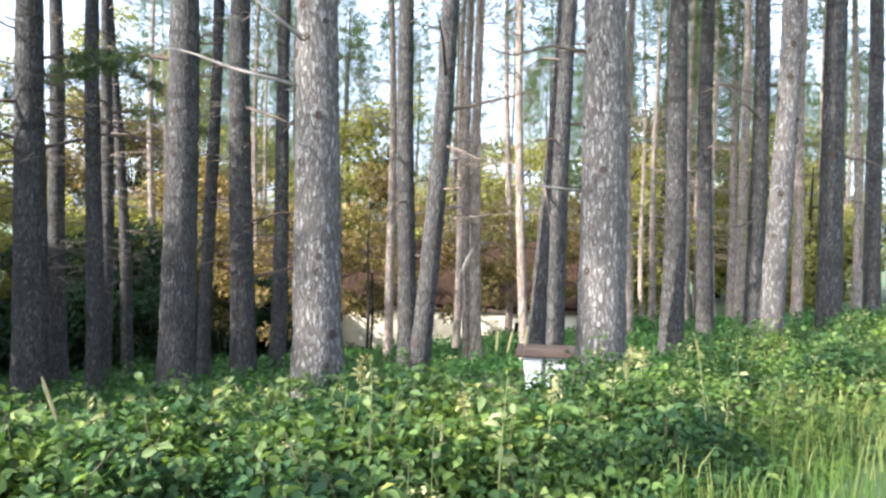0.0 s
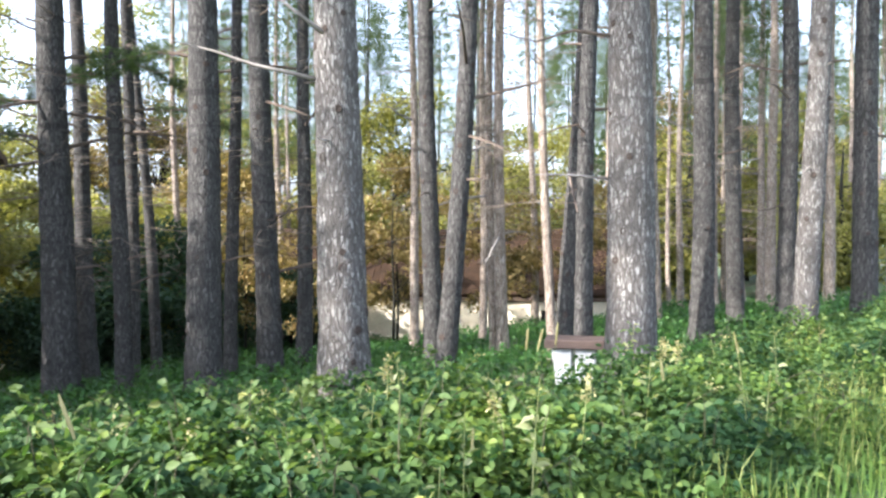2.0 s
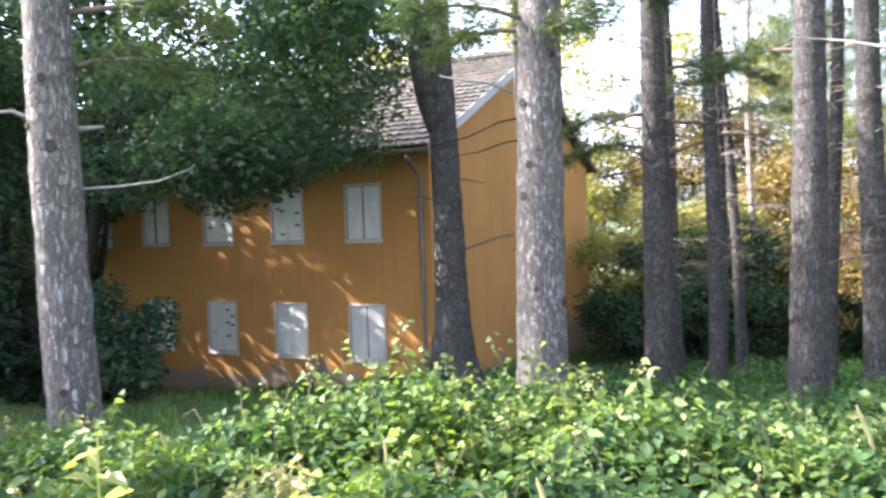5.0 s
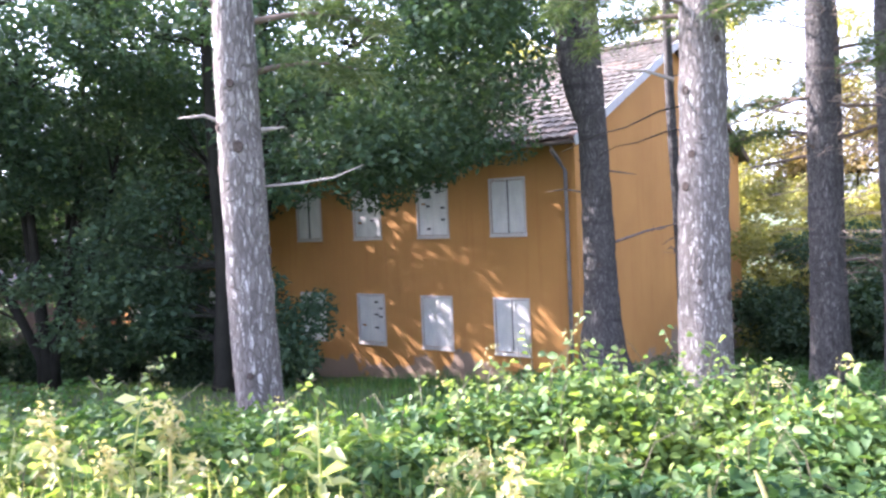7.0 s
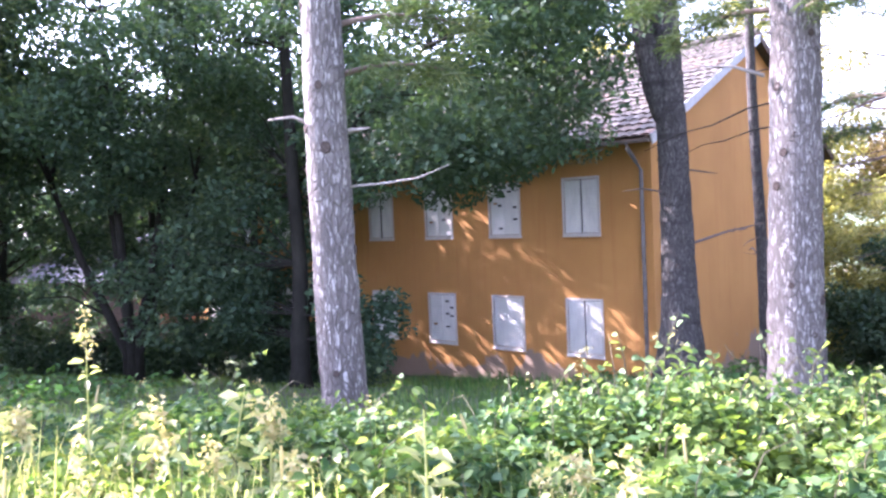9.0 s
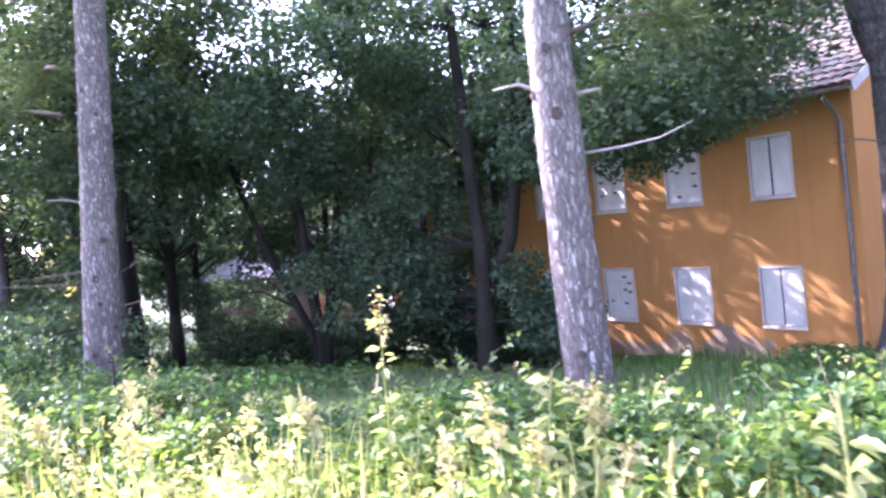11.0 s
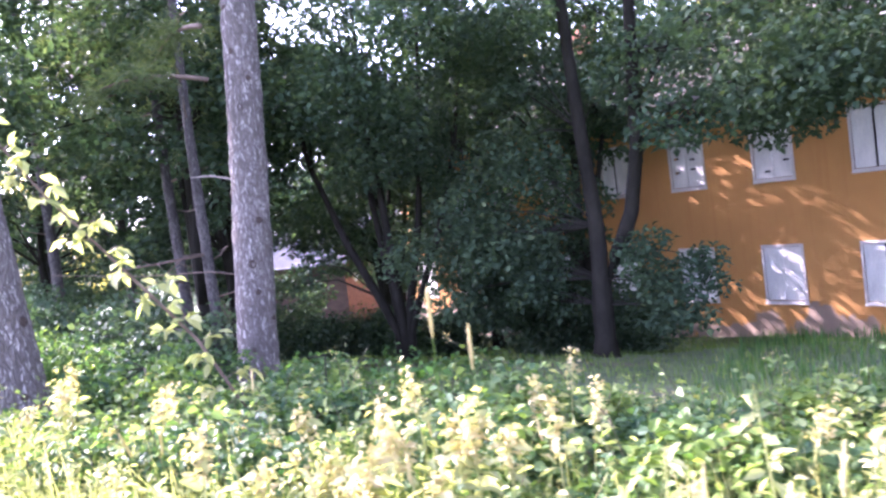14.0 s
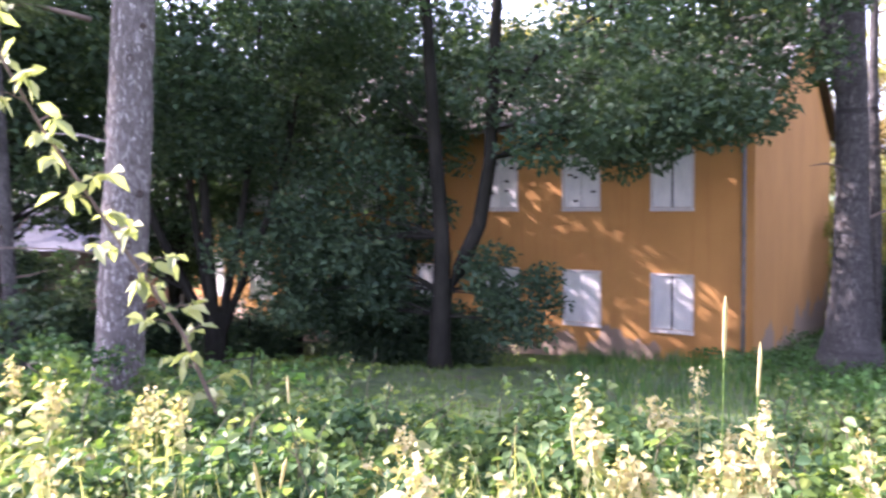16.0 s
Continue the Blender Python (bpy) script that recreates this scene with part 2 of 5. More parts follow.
BRICK = plain_material("red_brick", (0.24, 0.1, 0.065), (0.36, 0.16, 0.1), 9.0, 0.9, 0.5)
GREYROOF = plain_material("grey_sheet_roof", (0.065, 0.066, 0.07), (0.11, 0.11, 0.115), 1.5, 0.8, 0.3)
# roof brown set darker in place of the tree shade on it
BROWNROOF = plain_material("shaded_brown_roof", (0.022, 0.015, 0.01), (0.055, 0.033, 0.02), 2.0, 0.95, 0.6, 0.04, (1, 1, 1), 0.05)
# near-black colour standing in for unlit space behind openings
INSIDE = plain_material("interior_shade", (0.02, 0.018, 0.016), (0.04, 0.035, 0.03), 2.0, 0.95, 0.1)

# ---- making meshes ----


def finish(name, bm, mat, parent=None, label="", smooth=False):
    me = bpy.data.meshes.new(name)
    bm.to_mesh(me)
    bm.free()
    me.materials.append(mat)
    if smooth:
        me.polygons.foreach_set("use_smooth", [True] * len(me.polygons))
    ob = new(name, me)
    ob.parent = parent
    return tagged(ob, label)


def part(name, bm, mat, parent, label="", smooth=False):
    return finish(name, bm, mat, parent, label, smooth)


def empty(name, x, y, z, label, category, group="", kind=""):
    ob = new(name)
    ob.location = (x, y, z)
    return tagged(ob, label, category, group, kind)


def box(bm, x0, x1, y0, y1, z0, z1, bevel=0.0, m=None):
    """A box added to bm, with softened edges."""
    r = bmesh.ops.create_cube(bm, size=1)
    vs = r["verts"]
    bmesh.ops.scale(bm, vec=(x1 - x0, y1 - y0, z1 - z0), verts=vs)
    bmesh.ops.translate(bm, vec=((x0 + x1) / 2, (y0 + y1) / 2, (z0 + z1) / 2), verts=vs)
    if m is not None:
        bmesh.ops.transform(bm, matrix=m, verts=vs)
    if bevel:
        es = list({e for v in vs for e in v.link_edges})
        bmesh.ops.bevel(bm, geom=es, offset=bevel, segments=1, affect="EDGES")


def tube(bm, pts, radii, sides=8, rough=0.0, rng=None):
    """A tapered tube along pts, closed at its ends."""
    rings = []
    pts = [Vector(p) for p in pts]
    for i, (p, r) in enumerate(zip(pts, radii)):
        d = (pts[min(i + 1, len(pts) - 1)] - pts[max(i - 1, 0)]).normalized()
        a = d.orthogonal().normalized() if abs(d.z) < 0.9 else Vector((1, 0, 0)).cross(d).normalized()
        b = d.cross(a)
        ring = []
        for k in range(sides):
            t = 2 * math.pi * k / sides
            rr = r * (1 + (rng.uniform(-rough, rough) if rough else 0))
            ring.append(bm.verts.new(p + a * (rr * math.cos(t)) + b * (rr * math.sin(t))))
        rings.append(ring)
    for r0, r1 in zip(rings, rings[1:]):
        for k in range(sides):
            bm.faces.new((r0[k], r0[(k + 1) % sides], r1[(k + 1) % sides], r1[k]))
    bm.faces.new(rings[0][::-1])
    bm.faces.new(rings[-1])


def mesh_arrays(name, verts, faces, mat, parent=None, label=""):
    """A mesh from numpy arrays: verts (n, 3), faces (m, k) of one size k."""
    me = bpy.data.meshes.new(name)
    n, (f, k) = len(verts), faces.shape
    me.vertices.add(n)
    me.vertices.foreach_set("co", np.asarray(verts, np.float32).ravel())
    me.loops.add(f * k)
    me.loops.foreach_set("vertex_index", faces.astype(np.int32).ravel())
    me.polygons.add(f)
    me.polygons.foreach_set("loop_start", np.arange(0, f * k, k, dtype=np.int32))
    me.update(calc_edges=True)
    me.validate()
    me.materials.append(mat)
    ob = new(name, me)
    ob.parent = parent
    return tagged(ob, label)


def unit(a):
    return a / np.maximum(np.linalg.norm(a, axis=1, keepdims=True), 1e-9)


def leaves(centres, sizes, rng, up=0.6, wide=0.6, fold=0.25, fine=False, axis=None):
    """Vertices and faces of one leaf blade per centre. fine: six-sided blades, else folded rhombs."""
    n = len(centres)
    nrm = rng.normal(size=(n, 3))
    nrm[:, 2] = np.abs(nrm[:, 2]) + up
    nrm = unit(nrm)
    a = rng.normal(size=(n, 3)) if axis is None else axis + 0.4 * rng.normal(size=(n, 3))
    a = unit(a - nrm * np.sum(a * nrm, axis=1, keepdims=True))
    b = np.cross(nrm, a)
    L = np.asarray(sizes).reshape(-1, 1)
    W = L * wide * rng.uniform(0.75, 1.15, (n, 1))
    c = centres
    droop = -0.16 * L * np.array([[0, 0, 1.0]])
    if fine:
        up1 = nrm * (fold * W)
        vs = np.stack([c, c + a * L * 0.22 + b * W * 0.4 + up1 * 0.7, c + a * L * 0.6 + b * W * 0.46 + up1, c + a * L + droop,
                       c + a * L * 0.6 - b * W * 0.46 + up1, c + a * L * 0.22 - b * W * 0.4 + up1 * 0.7], axis=1).reshape(-1, 3)
        base = np.arange(n)[:, None] * 6
        f = np.concatenate([base + [[0, 1, 2, 3]], base + [[0, 3, 4, 5]]], axis=0)
    else:
        up1 = nrm * (fold * W)
        vs = np.stack([c, c + a * L * 0.45 + b * W * 0.5 + up1, c + a * L + droop, c + a * L * 0.45 - b * W * 0.5 + up1], axis=1).reshape(-1, 3)
        base = np.arange(n)[:, None] * 4
        f = np.concatenate([base + [[0, 1, 2]], base + [[0, 2, 3]]], axis=0)
    return vs, f


def blades(roots, heights, rng, width=0.006, lean=0.35):
    """Grass: bent blades of four points, each with its own lean."""
    n = len(roots)
    h = np.asarray(heights).reshape(-1, 1)
    t = rng.uniform(0, 2 * math.pi, n)
    out = np.stack([np.cos(t), np.sin(t), np.zeros(n)], axis=1)
    side = np.stack([-np.sin(t + 0.6), np.cos(t + 0.6), np.zeros(n)], axis=1)
    k = rng.uniform(0.1, 1.0, (n, 1)) * lean
    z = np.array([[0, 0, 1.0]])
    w = width * rng.uniform(0.6, 1.4, (n, 1))
    mid = roots + z * h * 0.6 + out * h * k * 0.35
    tip = roots + z * h * (1 - 0.3 * k) + out * h * k
    vs = np.stack([roots - side * w, roots + side * w, mid + side * w * 0.8, tip, mid - side * w * 0.8], axis=1).reshape(-1, 3)
    base = np.arange(n)[:, None] * 5
    f = np.concatenate([base + [[0, 1, 2]], base + [[0, 2, 4]], base + [[4, 2, 3]]], axis=0)
    return vs, f


# ---- the lie of the land ----
P0, ALONG, ACROSS = np.array([1.05, 1.40]), np.array([-0.907, -0.421]), np.array([-0.421, 0.907])
FALL_S = (-60.0, 2.3, 4.0, 6.0, 14.7, 21.0, 30.0, 42.0, 90.0)
FALL_Z = (0.0, 0.0, -0.12, -0.6, -1.8, -3.0, -3.85, -4.2, -4.6)


def us(u, s):
    """A place from metres along the verge and metres away from it."""
    return P0 + u * ALONG + s * ACROSS


def ground_z(x, y):
    s = (np.asarray(x) - P0[0]) * ACROSS[0] + (np.asarray(y) - P0[1]) * ACROSS[1]
    z = np.interp(s, FALL_S, FALL_Z)
    return z + 0.05 * np.sin(x * 0.9 + 1.3) * np.cos(y * 0.7) + 0.03 * np.sin(x * 2.3 + y * 1.7)


def gz(x, y):
    return float(ground_z(x, y))


def build_ground():
    ax = np.concatenate([np.linspace(-900, -80, 24), np.linspace(-78, 70, 223), np.linspace(72, 900, 24)])
    ay = np.concatenate([np.linspace(-900, -45, 24), np.linspace(-43, 90, 200), np.linspace(92, 900, 24)])
    X, Y = np.meshgrid(ax, ay)
    Z = ground_z(X, Y)
    v = np.stack([X, Y, Z], axis=2).reshape(-1, 3)
    w = len(ax)
    i = (np.arange(len(ay) - 1)[:, None] * w + np.arange(w - 1)[None, :]).reshape(-1, 1)
    ob = mesh_arrays("ground", v, i + [[0, 1, w + 1, w]], GROUND)
    ob.data.polygons.foreach_set("use_smooth", [True] * len(ob.data.polygons))
    tagged(ob, "sloping woodland ground of earth and short green growth", "ground", "", "structure")


build_ground()

# ---- the orange house ----
HX, HY, HZ = -8.45, 18.3, -3.3          # its front corner, at the foot of the gable
LONG, DEEP, WALL = 20.15, 13.6, 0.45
EAVE, RIDGE_Y, RIDGE_Z = 6.45, 6.8, 9.94
PITCH = math.atan2(RIDGE_Z - EAVE - 0.1, RIDGE_Y + 0.5)


def shutter_leaf(w, h, rng, missing):
    """A ledged leaf in one piece: proud stiles and rails, sunk boards with grooves, some boards broken out."""
    xs = [0.0, 0.07, w / 2, w - 0.07, w]
    zs, depth, other = [0.0, 0.08], [0.0], [0.0]
    for z0, z1 in ((0.08, h * 0.5 - 0.04), (h * 0.5 + 0.04, h - 0.08)):
        n = 9
        for i in range(n):
            a, b = z0 + (z1 - z0) * i / n, z0 + (z1 - z0) * (i + 1) / n
            zs += [b - 0.008, b]
            depth += [0.034 if rng.random() < missing else 0.012, 0.02]
            other += [0.034 if rng.random() < missing else 0.012, 0.02]
        zs.append(z1 + 0.08)
        depth.append(0.0)
        other.append(0.0)
    bm = bmesh.new()
    deep = lambda i, k: depth[k] if i == 1 else other[k] if i == 2 else 0.0

    def quad(*c):
        bm.faces.new([bm.verts.new(p) for p in c])
    for i in range(4):
        for k in range(len(depth)):
            y = deep(i, k)
            if y < 0.03:
                quad((xs[i], y, zs[k]), (xs[i + 1], y, zs[k]), (xs[i + 1], y, zs[k + 1]), (xs[i], y, zs[k + 1]))
            if k + 1 < len(depth) and deep(i, k + 1) != y:
                y2 = deep(i, k + 1)
                quad((xs[i], y, zs[k + 1]), (xs[i + 1], y, zs[k + 1]), (xs[i + 1], y2, zs[k + 1]), (xs[i], y2, zs[k + 1]))
            if i < 3 and deep(i + 1, k) != y:
                y2 = deep(i + 1, k)
                quad((xs[i + 1], y, zs[k]), (xs[i + 1], y2, zs[k]), (xs[i + 1], y2, zs[k + 1]), (xs[i + 1], y, zs[k + 1]))
    z0, z1 = zs[0], zs[-1]
    for x in (0, w):
        quad((x, 0, z0), (x, 0.035, z0), (x, 0.035, z1), (x, 0, z1))
    for z in (z0, z1):
        quad((0, 0, z), (w, 0, z), (w, 0.035, z), (0, 0.035, z))
    bmesh.ops.remove_doubles(bm, verts=bm.verts, dist=1e-5)
    bmesh.ops.recalc_face_normals(bm, faces=bm.faces)
    return bm


def build_house():
    rng = random.Random(5)
    house = empty("house", HX, HY, HZ, "two-storey orange house with closed white shutters and clay tile roof", "house")
    win_x = [-2.45 - 2.43 * i for i in range(8)]
    w, rows = 0.98, ((1.25, 1.375), (4.35, 1.375))
    xs = sorted({-LONG, 0.0, *win_x, *(x + w for x in win_x)})
    zs = [-1.0, 1.25, 2.625, 4.35, 5.725, EAVE + 0.2]
    bm = bmesh.new()
    for i in range(len(xs) - 1):
        for k in range(5):
            if k in (1, 3) and any(abs(xs[i] - x) < 1e-6 for x in win_x):
                continue
            box(bm, xs[i], xs[i + 1], 0, WALL, zs[k], zs[k + 1])
    bmesh.ops.remove_doubles(bm, verts=bm.verts, dist=1e-5)
    part("front_wall", bm, PLASTER, house)

    def gable(x0, x1, name):
        bm = bmesh.new()
        prof = [(WALL + 0.002, -1.0), (DEEP - WALL, -1.0), (DEEP - WALL, EAVE + 0.2), (RIDGE_Y, RIDGE_Z - 0.05), (WALL + 0.002, EAVE + 0.2)]
        f0 = bm.faces.new([bm.verts.new((x0, y, z)) for y, z in prof])
        r = bmesh.ops.extrude_face_region(bm, geom=[f0])
        bmesh.ops.translate(bm, vec=(x1 - x0, 0, 0), verts=[g for g in r["geom"] if isinstance(g, bmesh.types.BMVert)])
        bmesh.ops.recalc_face_normals(bm, faces=bm.faces)
        part(name, bm, PLASTER, house)
    gable(-WALL, 0.0, "gable_wall")
    gable(-LONG, -LONG + WALL, "gable_wall")
    bm = bmesh.new()
    box(bm, -LONG, 0, DEEP - WALL + 0.002, DEEP, -1.0, EAVE + 0.2)
    part("back_wall", bm, PLASTER, house)
    for j, (zb, h) in enumerate(rows):
        for i, x in enumerate(win_x):
            win = part("window", window_surround(w, h), STONE, house)
            win.location = (x, 0, zb)
            broken = {(1, 1): 0.15, (1, 2): 0.1, (0, 2): 0.12}.get((j, i), 0.0)
            for side in (0, 1):
                lw = w / 2 - (0.034 if i == 0 else 0.016)
                leaf = part("shutter", shutter_leaf(lw, h - 0.03, rng, broken), SHUTTER, win)
                if side == 0:
                    leaf.matrix_local = pose(0.004, 0.025, 0.015, 0, 0, -rng.uniform(0.5, 3.0))
                else:
                    leaf.matrix_local = pose(w - 0.004, 0.025, 0.015, 0, 0, rng.uniform(0.5, 3.0)) @ Matrix.Diagonal((-1, 1, 1, 1))
                if (j, i, side) == (1, 3, 0):
                    leaf.matrix_local = pose(0.004, 0.02, 0.015, 0, 0, -9)
            # flat dark panel in place of the unlit room behind the shutters
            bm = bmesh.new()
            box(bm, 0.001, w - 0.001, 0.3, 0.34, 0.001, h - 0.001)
            part("room_shade_panel", bm, INSIDE, win)
    # roof
    run, rise = RIDGE_Y + 0.5, RIDGE_Z - EAVE - 0.1
    slope = math.hypot(run, rise)
    for front in (True, False):
        bm = bmesh.new()
        box(bm, -LONG - 0.25, 0.25, 0, slope, -0.12, 0.0)
        deck = part("roof_deck", bm, DARKWOOD if front else TILE, house)
        if front:
            deck.matrix_local = pose(0, -0.5, EAVE + 0.1, math.degrees(PITCH))
        else:
            deck.matrix_local = pose(0, DEEP + 0.5, EAVE + 0.1, math.degrees(PITCH)) @ Matrix.Identity(4)
            deck.matrix_local = Matrix.Translation((-LONG, DEEP + 0.5, EAVE + 0.1)) @ Matrix.Rotation(math.pi, 4, "Z") @ Matrix.Rotation(PITCH, 4, "X")
    # rake boards, gutter, downpipe
    for front in (True, False):
        bm = bmesh.new()
        box(bm, 0.0, 0.03, 0.0, slope, -0.18, 0.05)
        board = part("rake_board", bm, RAKE if front else DARKWOOD, house, "pale weathered rake board" if front else "")
        m = Matrix.Translation((0.252, -0.5, EAVE + 0.1)) @ Matrix.Rotation(PITCH, 4, "X")
        if not front:
            m = Matrix.Translation((0.252, DEEP + 0.5, EAVE + 0.1)) @ Matrix.Diagonal((1, -1, 1, 1)) @ Matrix.Rotation(PITCH, 4, "X")
        board.matrix_local = m
    bm = bmesh.new()
    n = 8
    for x0, x1 in ((-LONG - 0.25, 0.25),):
        ring = [(-0.58 + 0.07 * math.cos(math.pi + math.pi * k / n), EAVE + 0.06 + 0.07 * math.sin(math.pi + math.pi * k / n)) for k in range(n + 1)]
        a = [bm.verts.new((x0, y, z)) for y, z in ring]
        b = [bm.verts.new((x1, y, z)) for y, z in ring]
        for k in range(n):
            bm.faces.new((a[k], b[k], b[k + 1], a[k + 1]))
    bmesh.ops.solidify(bm, geom=bm.faces[:], thickness=0.006)
    part("gutter", bm, ZINC, house, "dull metal gutter")
    bm = bmesh.new()
    tube(bm, [(-0.32, -0.58, EAVE + 0.0), (-0.31, -0.57, EAVE - 0.12), (-0.24, -0.3, EAVE - 0.42), (-0.22, -0.09, EAVE - 0.62), (-0.22, -0.08, 3.2), (-0.22, -0.08, 0.0)], [0.05] * 6, 10)
    part("downpipe", bm, ZINC, house, "dull metal downpipe", True)
    for x, y, h in ((-15.2, RIDGE_Y - 0.2, 1.1),):
        bm = bmesh.new()
        box(bm, x - 0.4, x + 0.4, y - 0.35, y + 0.35, RIDGE_Z - 0.6, RIDGE_Z + h, 0.01)
        ch = part("chimney", bm, BRICK, house, "red brick chimney")
        bm = bmesh.new()
        box(bm, x - 0.47, x + 0.47, y - 0.42, y + 0.42, RIDGE_Z + h, RIDGE_Z + h + 0.1, 0.015)
        part("chimney_cap", bm, STONE, ch)
    return house, slope


def window_surround(w, h):
    bm = bmesh.new()
    for x0, x1, z0, z1 in ((-0.06, 0.0, -0.05, h + 0.06), (w, w + 0.06, -0.05, h + 0.06), (0.0, w, h, h + 0.06)):
        box(bm, x0, x1, -0.02, 0.12, z0, z1, 0.004)
    box(bm, -0.07, w + 0.07, -0.045, 0.12, -0.09, -0.05, 0.006)
    box(bm, 0.0, w, -0.02, 0.12, -0.05, 0.0, 0.0)
    return bm


def roof_tiles(house, slope):
    """Clay tiles in overlapping courses; those above the gable end are separate, the rest one mesh."""
    rng = random.Random(8)
    bm = bmesh.new()
    n, tw, tl = 4, 0.252, 0.5
    top = [bm.verts.new((tw * k / n - tw / 2, y, 0.042 * math.sin(math.pi * k / n) + 0.034)) for y in (0, tl) for k in range(n + 1)]
    low = [bm.verts.new((tw * k / n - tw / 2, y, 0.042 * math.sin(math.pi * k / n))) for y in (0, tl) for k in range(n + 1)]
    for k in range(n):
        bm.faces.new((top[k], top[k + 1], top[n + 2 + k], top[n + 1 + k]))
        bm.faces.new((low[k], low[k + 1], top[k + 1], top[k]))
    me = bpy.data.meshes.new("roof_tile")
    bm.to_mesh(me)
    bm.free()
    me.materials.append(TILE)
    base = np.array([v.co for v in me.vertices])
    quads = np.array([p.vertices[:] for p in me.polygons])
    roof = Matrix.Translation((0, -0.5, EAVE + 0.1)) @ Matrix.Rotation(PITCH, 4, "X")
    cols, courses, gauge = int((LONG + 0.5) / 0.258), int(slope / 0.4), 0.4
    vs, fs, count, single = [], [], 0, 0
    for r in range(courses):
        for c in range(cols):
            x = 0.1 - 0.258 * c + (0.0 if r % 2 else 0.06)
            m = roof @ Matrix.Translation((x, r * gauge - 0.06 + rng.uniform(-0.012, 0.012), 0.045 + rng.uniform(0, 0.014))) @ Matrix.Rotation(rng.uniform(-0.03, 0.03), 4, "Z") @ Matrix.Rotation(-0.115, 4, "X")
            if c < 23 and r < 13:
                ob = new("roof_tile", me)
                ob.parent, ob.matrix_local = house, m
            else:
                mm = np.array(m)
                vs.append(base @ mm[:3, :3].T + mm[:3, 3])
                fs.append(quads + count)
                count += len(base)
    ob = mesh_arrays("roof_tiles", np.concatenate(vs), np.concatenate(fs), TILE, house)
    tagged(ob, "", "", "", "stuff")
    bm = bmesh.new()
    for i in range(int((LONG + 0.5) / 0.36)):
        x = 0.22 - 0.36 * i
        tube(bm, [(x, RIDGE_Y, RIDGE_Z + 0.1), (x - 0.4, RIDGE_Y, RIDGE_Z + 0.115)], [0.13, 0.115], 10)
    part("ridge_tiles", bm, TILE, house)


# ---- the low outbuilding and the grey shed ----


def build_outbuilding():
    a, b = Vector((0.2, 30.1)), Vector((12.6, 26.3))
    length, turn = (b - a).length, math.degrees(math.atan2(b.y - a.y, b.x - a.x))
    ob = empty("outbuilding", a.x, a.y, -3.55, "low cream-rendered outbuilding under a dark brown roof, among pines", "outbuilding")
    ob.rotation_euler = (0, 0, radians(turn))
    bm = bmesh.new()
    doors = [(1.2, 2.0), (8.7, 9.1), (10.4, 11.0)]
    xs = sorted({0.0, length, *(v for d in doors for v in d)})
    for x0, x1 in zip(xs, xs[1:]):
        hole = any(abs(x0 - d[0]) < 1e-6 for d in doors)
        if hole:
            box(bm, x0, x1, 0, 0.3, 1.55, 1.95)
            box(bm, x0, x1, 0, 0.3, 0, 0.9)
        else:
            box(bm, x0, x1, 0, 0.3, 0, 1.95)
    part("front_wall", bm, CREAM, ob)
    for x in (0.0, length - 0.3):
        bm = bmesh.new()
        f = bm.faces.new([bm.verts.new((x, y, z)) for y, z in ((0.302, 0), (6.0, 0), (6.0, 1.95), (3.0, 4.0), (0.302, 1.95))])
        r = bmesh.ops.extrude_face_region(bm, geom=[f])
        bmesh.ops.translate(bm, vec=(0.3, 0, 0), verts=[g for g in r["geom"] if isinstance(g, bmesh.types.BMVert)])
        bmesh.ops.recalc_face_normals(bm, faces=bm.faces)
        part("gable_wall", bm, CREAM, ob)
    bm = bmesh.new()
    box(bm, 0, length, 6.002, 6.3, 0, 1.95)
    part("back_wall", bm, CREAM, ob)
    for d in doors:
        # dark sheet fills the opening as its inner shade
        bm = bmesh.new()
        box(bm, d[0], d[1], 0.2, 0.24, 0.9, 1.55)
        part("opening_shade_panel", bm, INSIDE, ob)
    p = math.atan2(2.1, 3.5)
    sl = math.hypot(2.1, 3.5) + 0.1
    for front in (True, False):
        bm = bmesh.new()
        box(bm, -0.4, length + 0.4, 0, sl, -0.1, 0.0)
        roof = part("roof", bm, BROWNROOF, ob)
        rng = random.Random(3)
        for r in range(14):
            bm = bmesh.new()
            x = -0.42
            while x < length + 0.3:
                box(bm, x, x + 0.21, r * sl / 14 - 0.02, (r + 1) * sl / 14 + 0.03, 0.002, 0.05 + 0.02 * rng.random(), 0, Matrix.Rotation(rng.uniform(-0.006, 0.006), 4, "X"))
                x += 0.22
            tagged(part("tile_course", bm, BROWNROOF, roof), "", "", "", "stuff")
        if front:
            roof.matrix_local = Matrix.Translation((0, -0.1, 2.08)) @ Matrix.Rotation(p, 4, "X")
        else:
            roof.matrix_local = Matrix.Translation((length, 6.6, 1.9)) @ Matrix.Rotation(math.pi, 4, "Z") @ Matrix.Rotation(p, 4, "X")
    bm = bmesh.new()
    box(bm, -0.4, length + 0.4, -0.09, -0.03, 1.86, 2.0, 0.01)
    part("eaves_board", bm, DARKWOOD, ob)


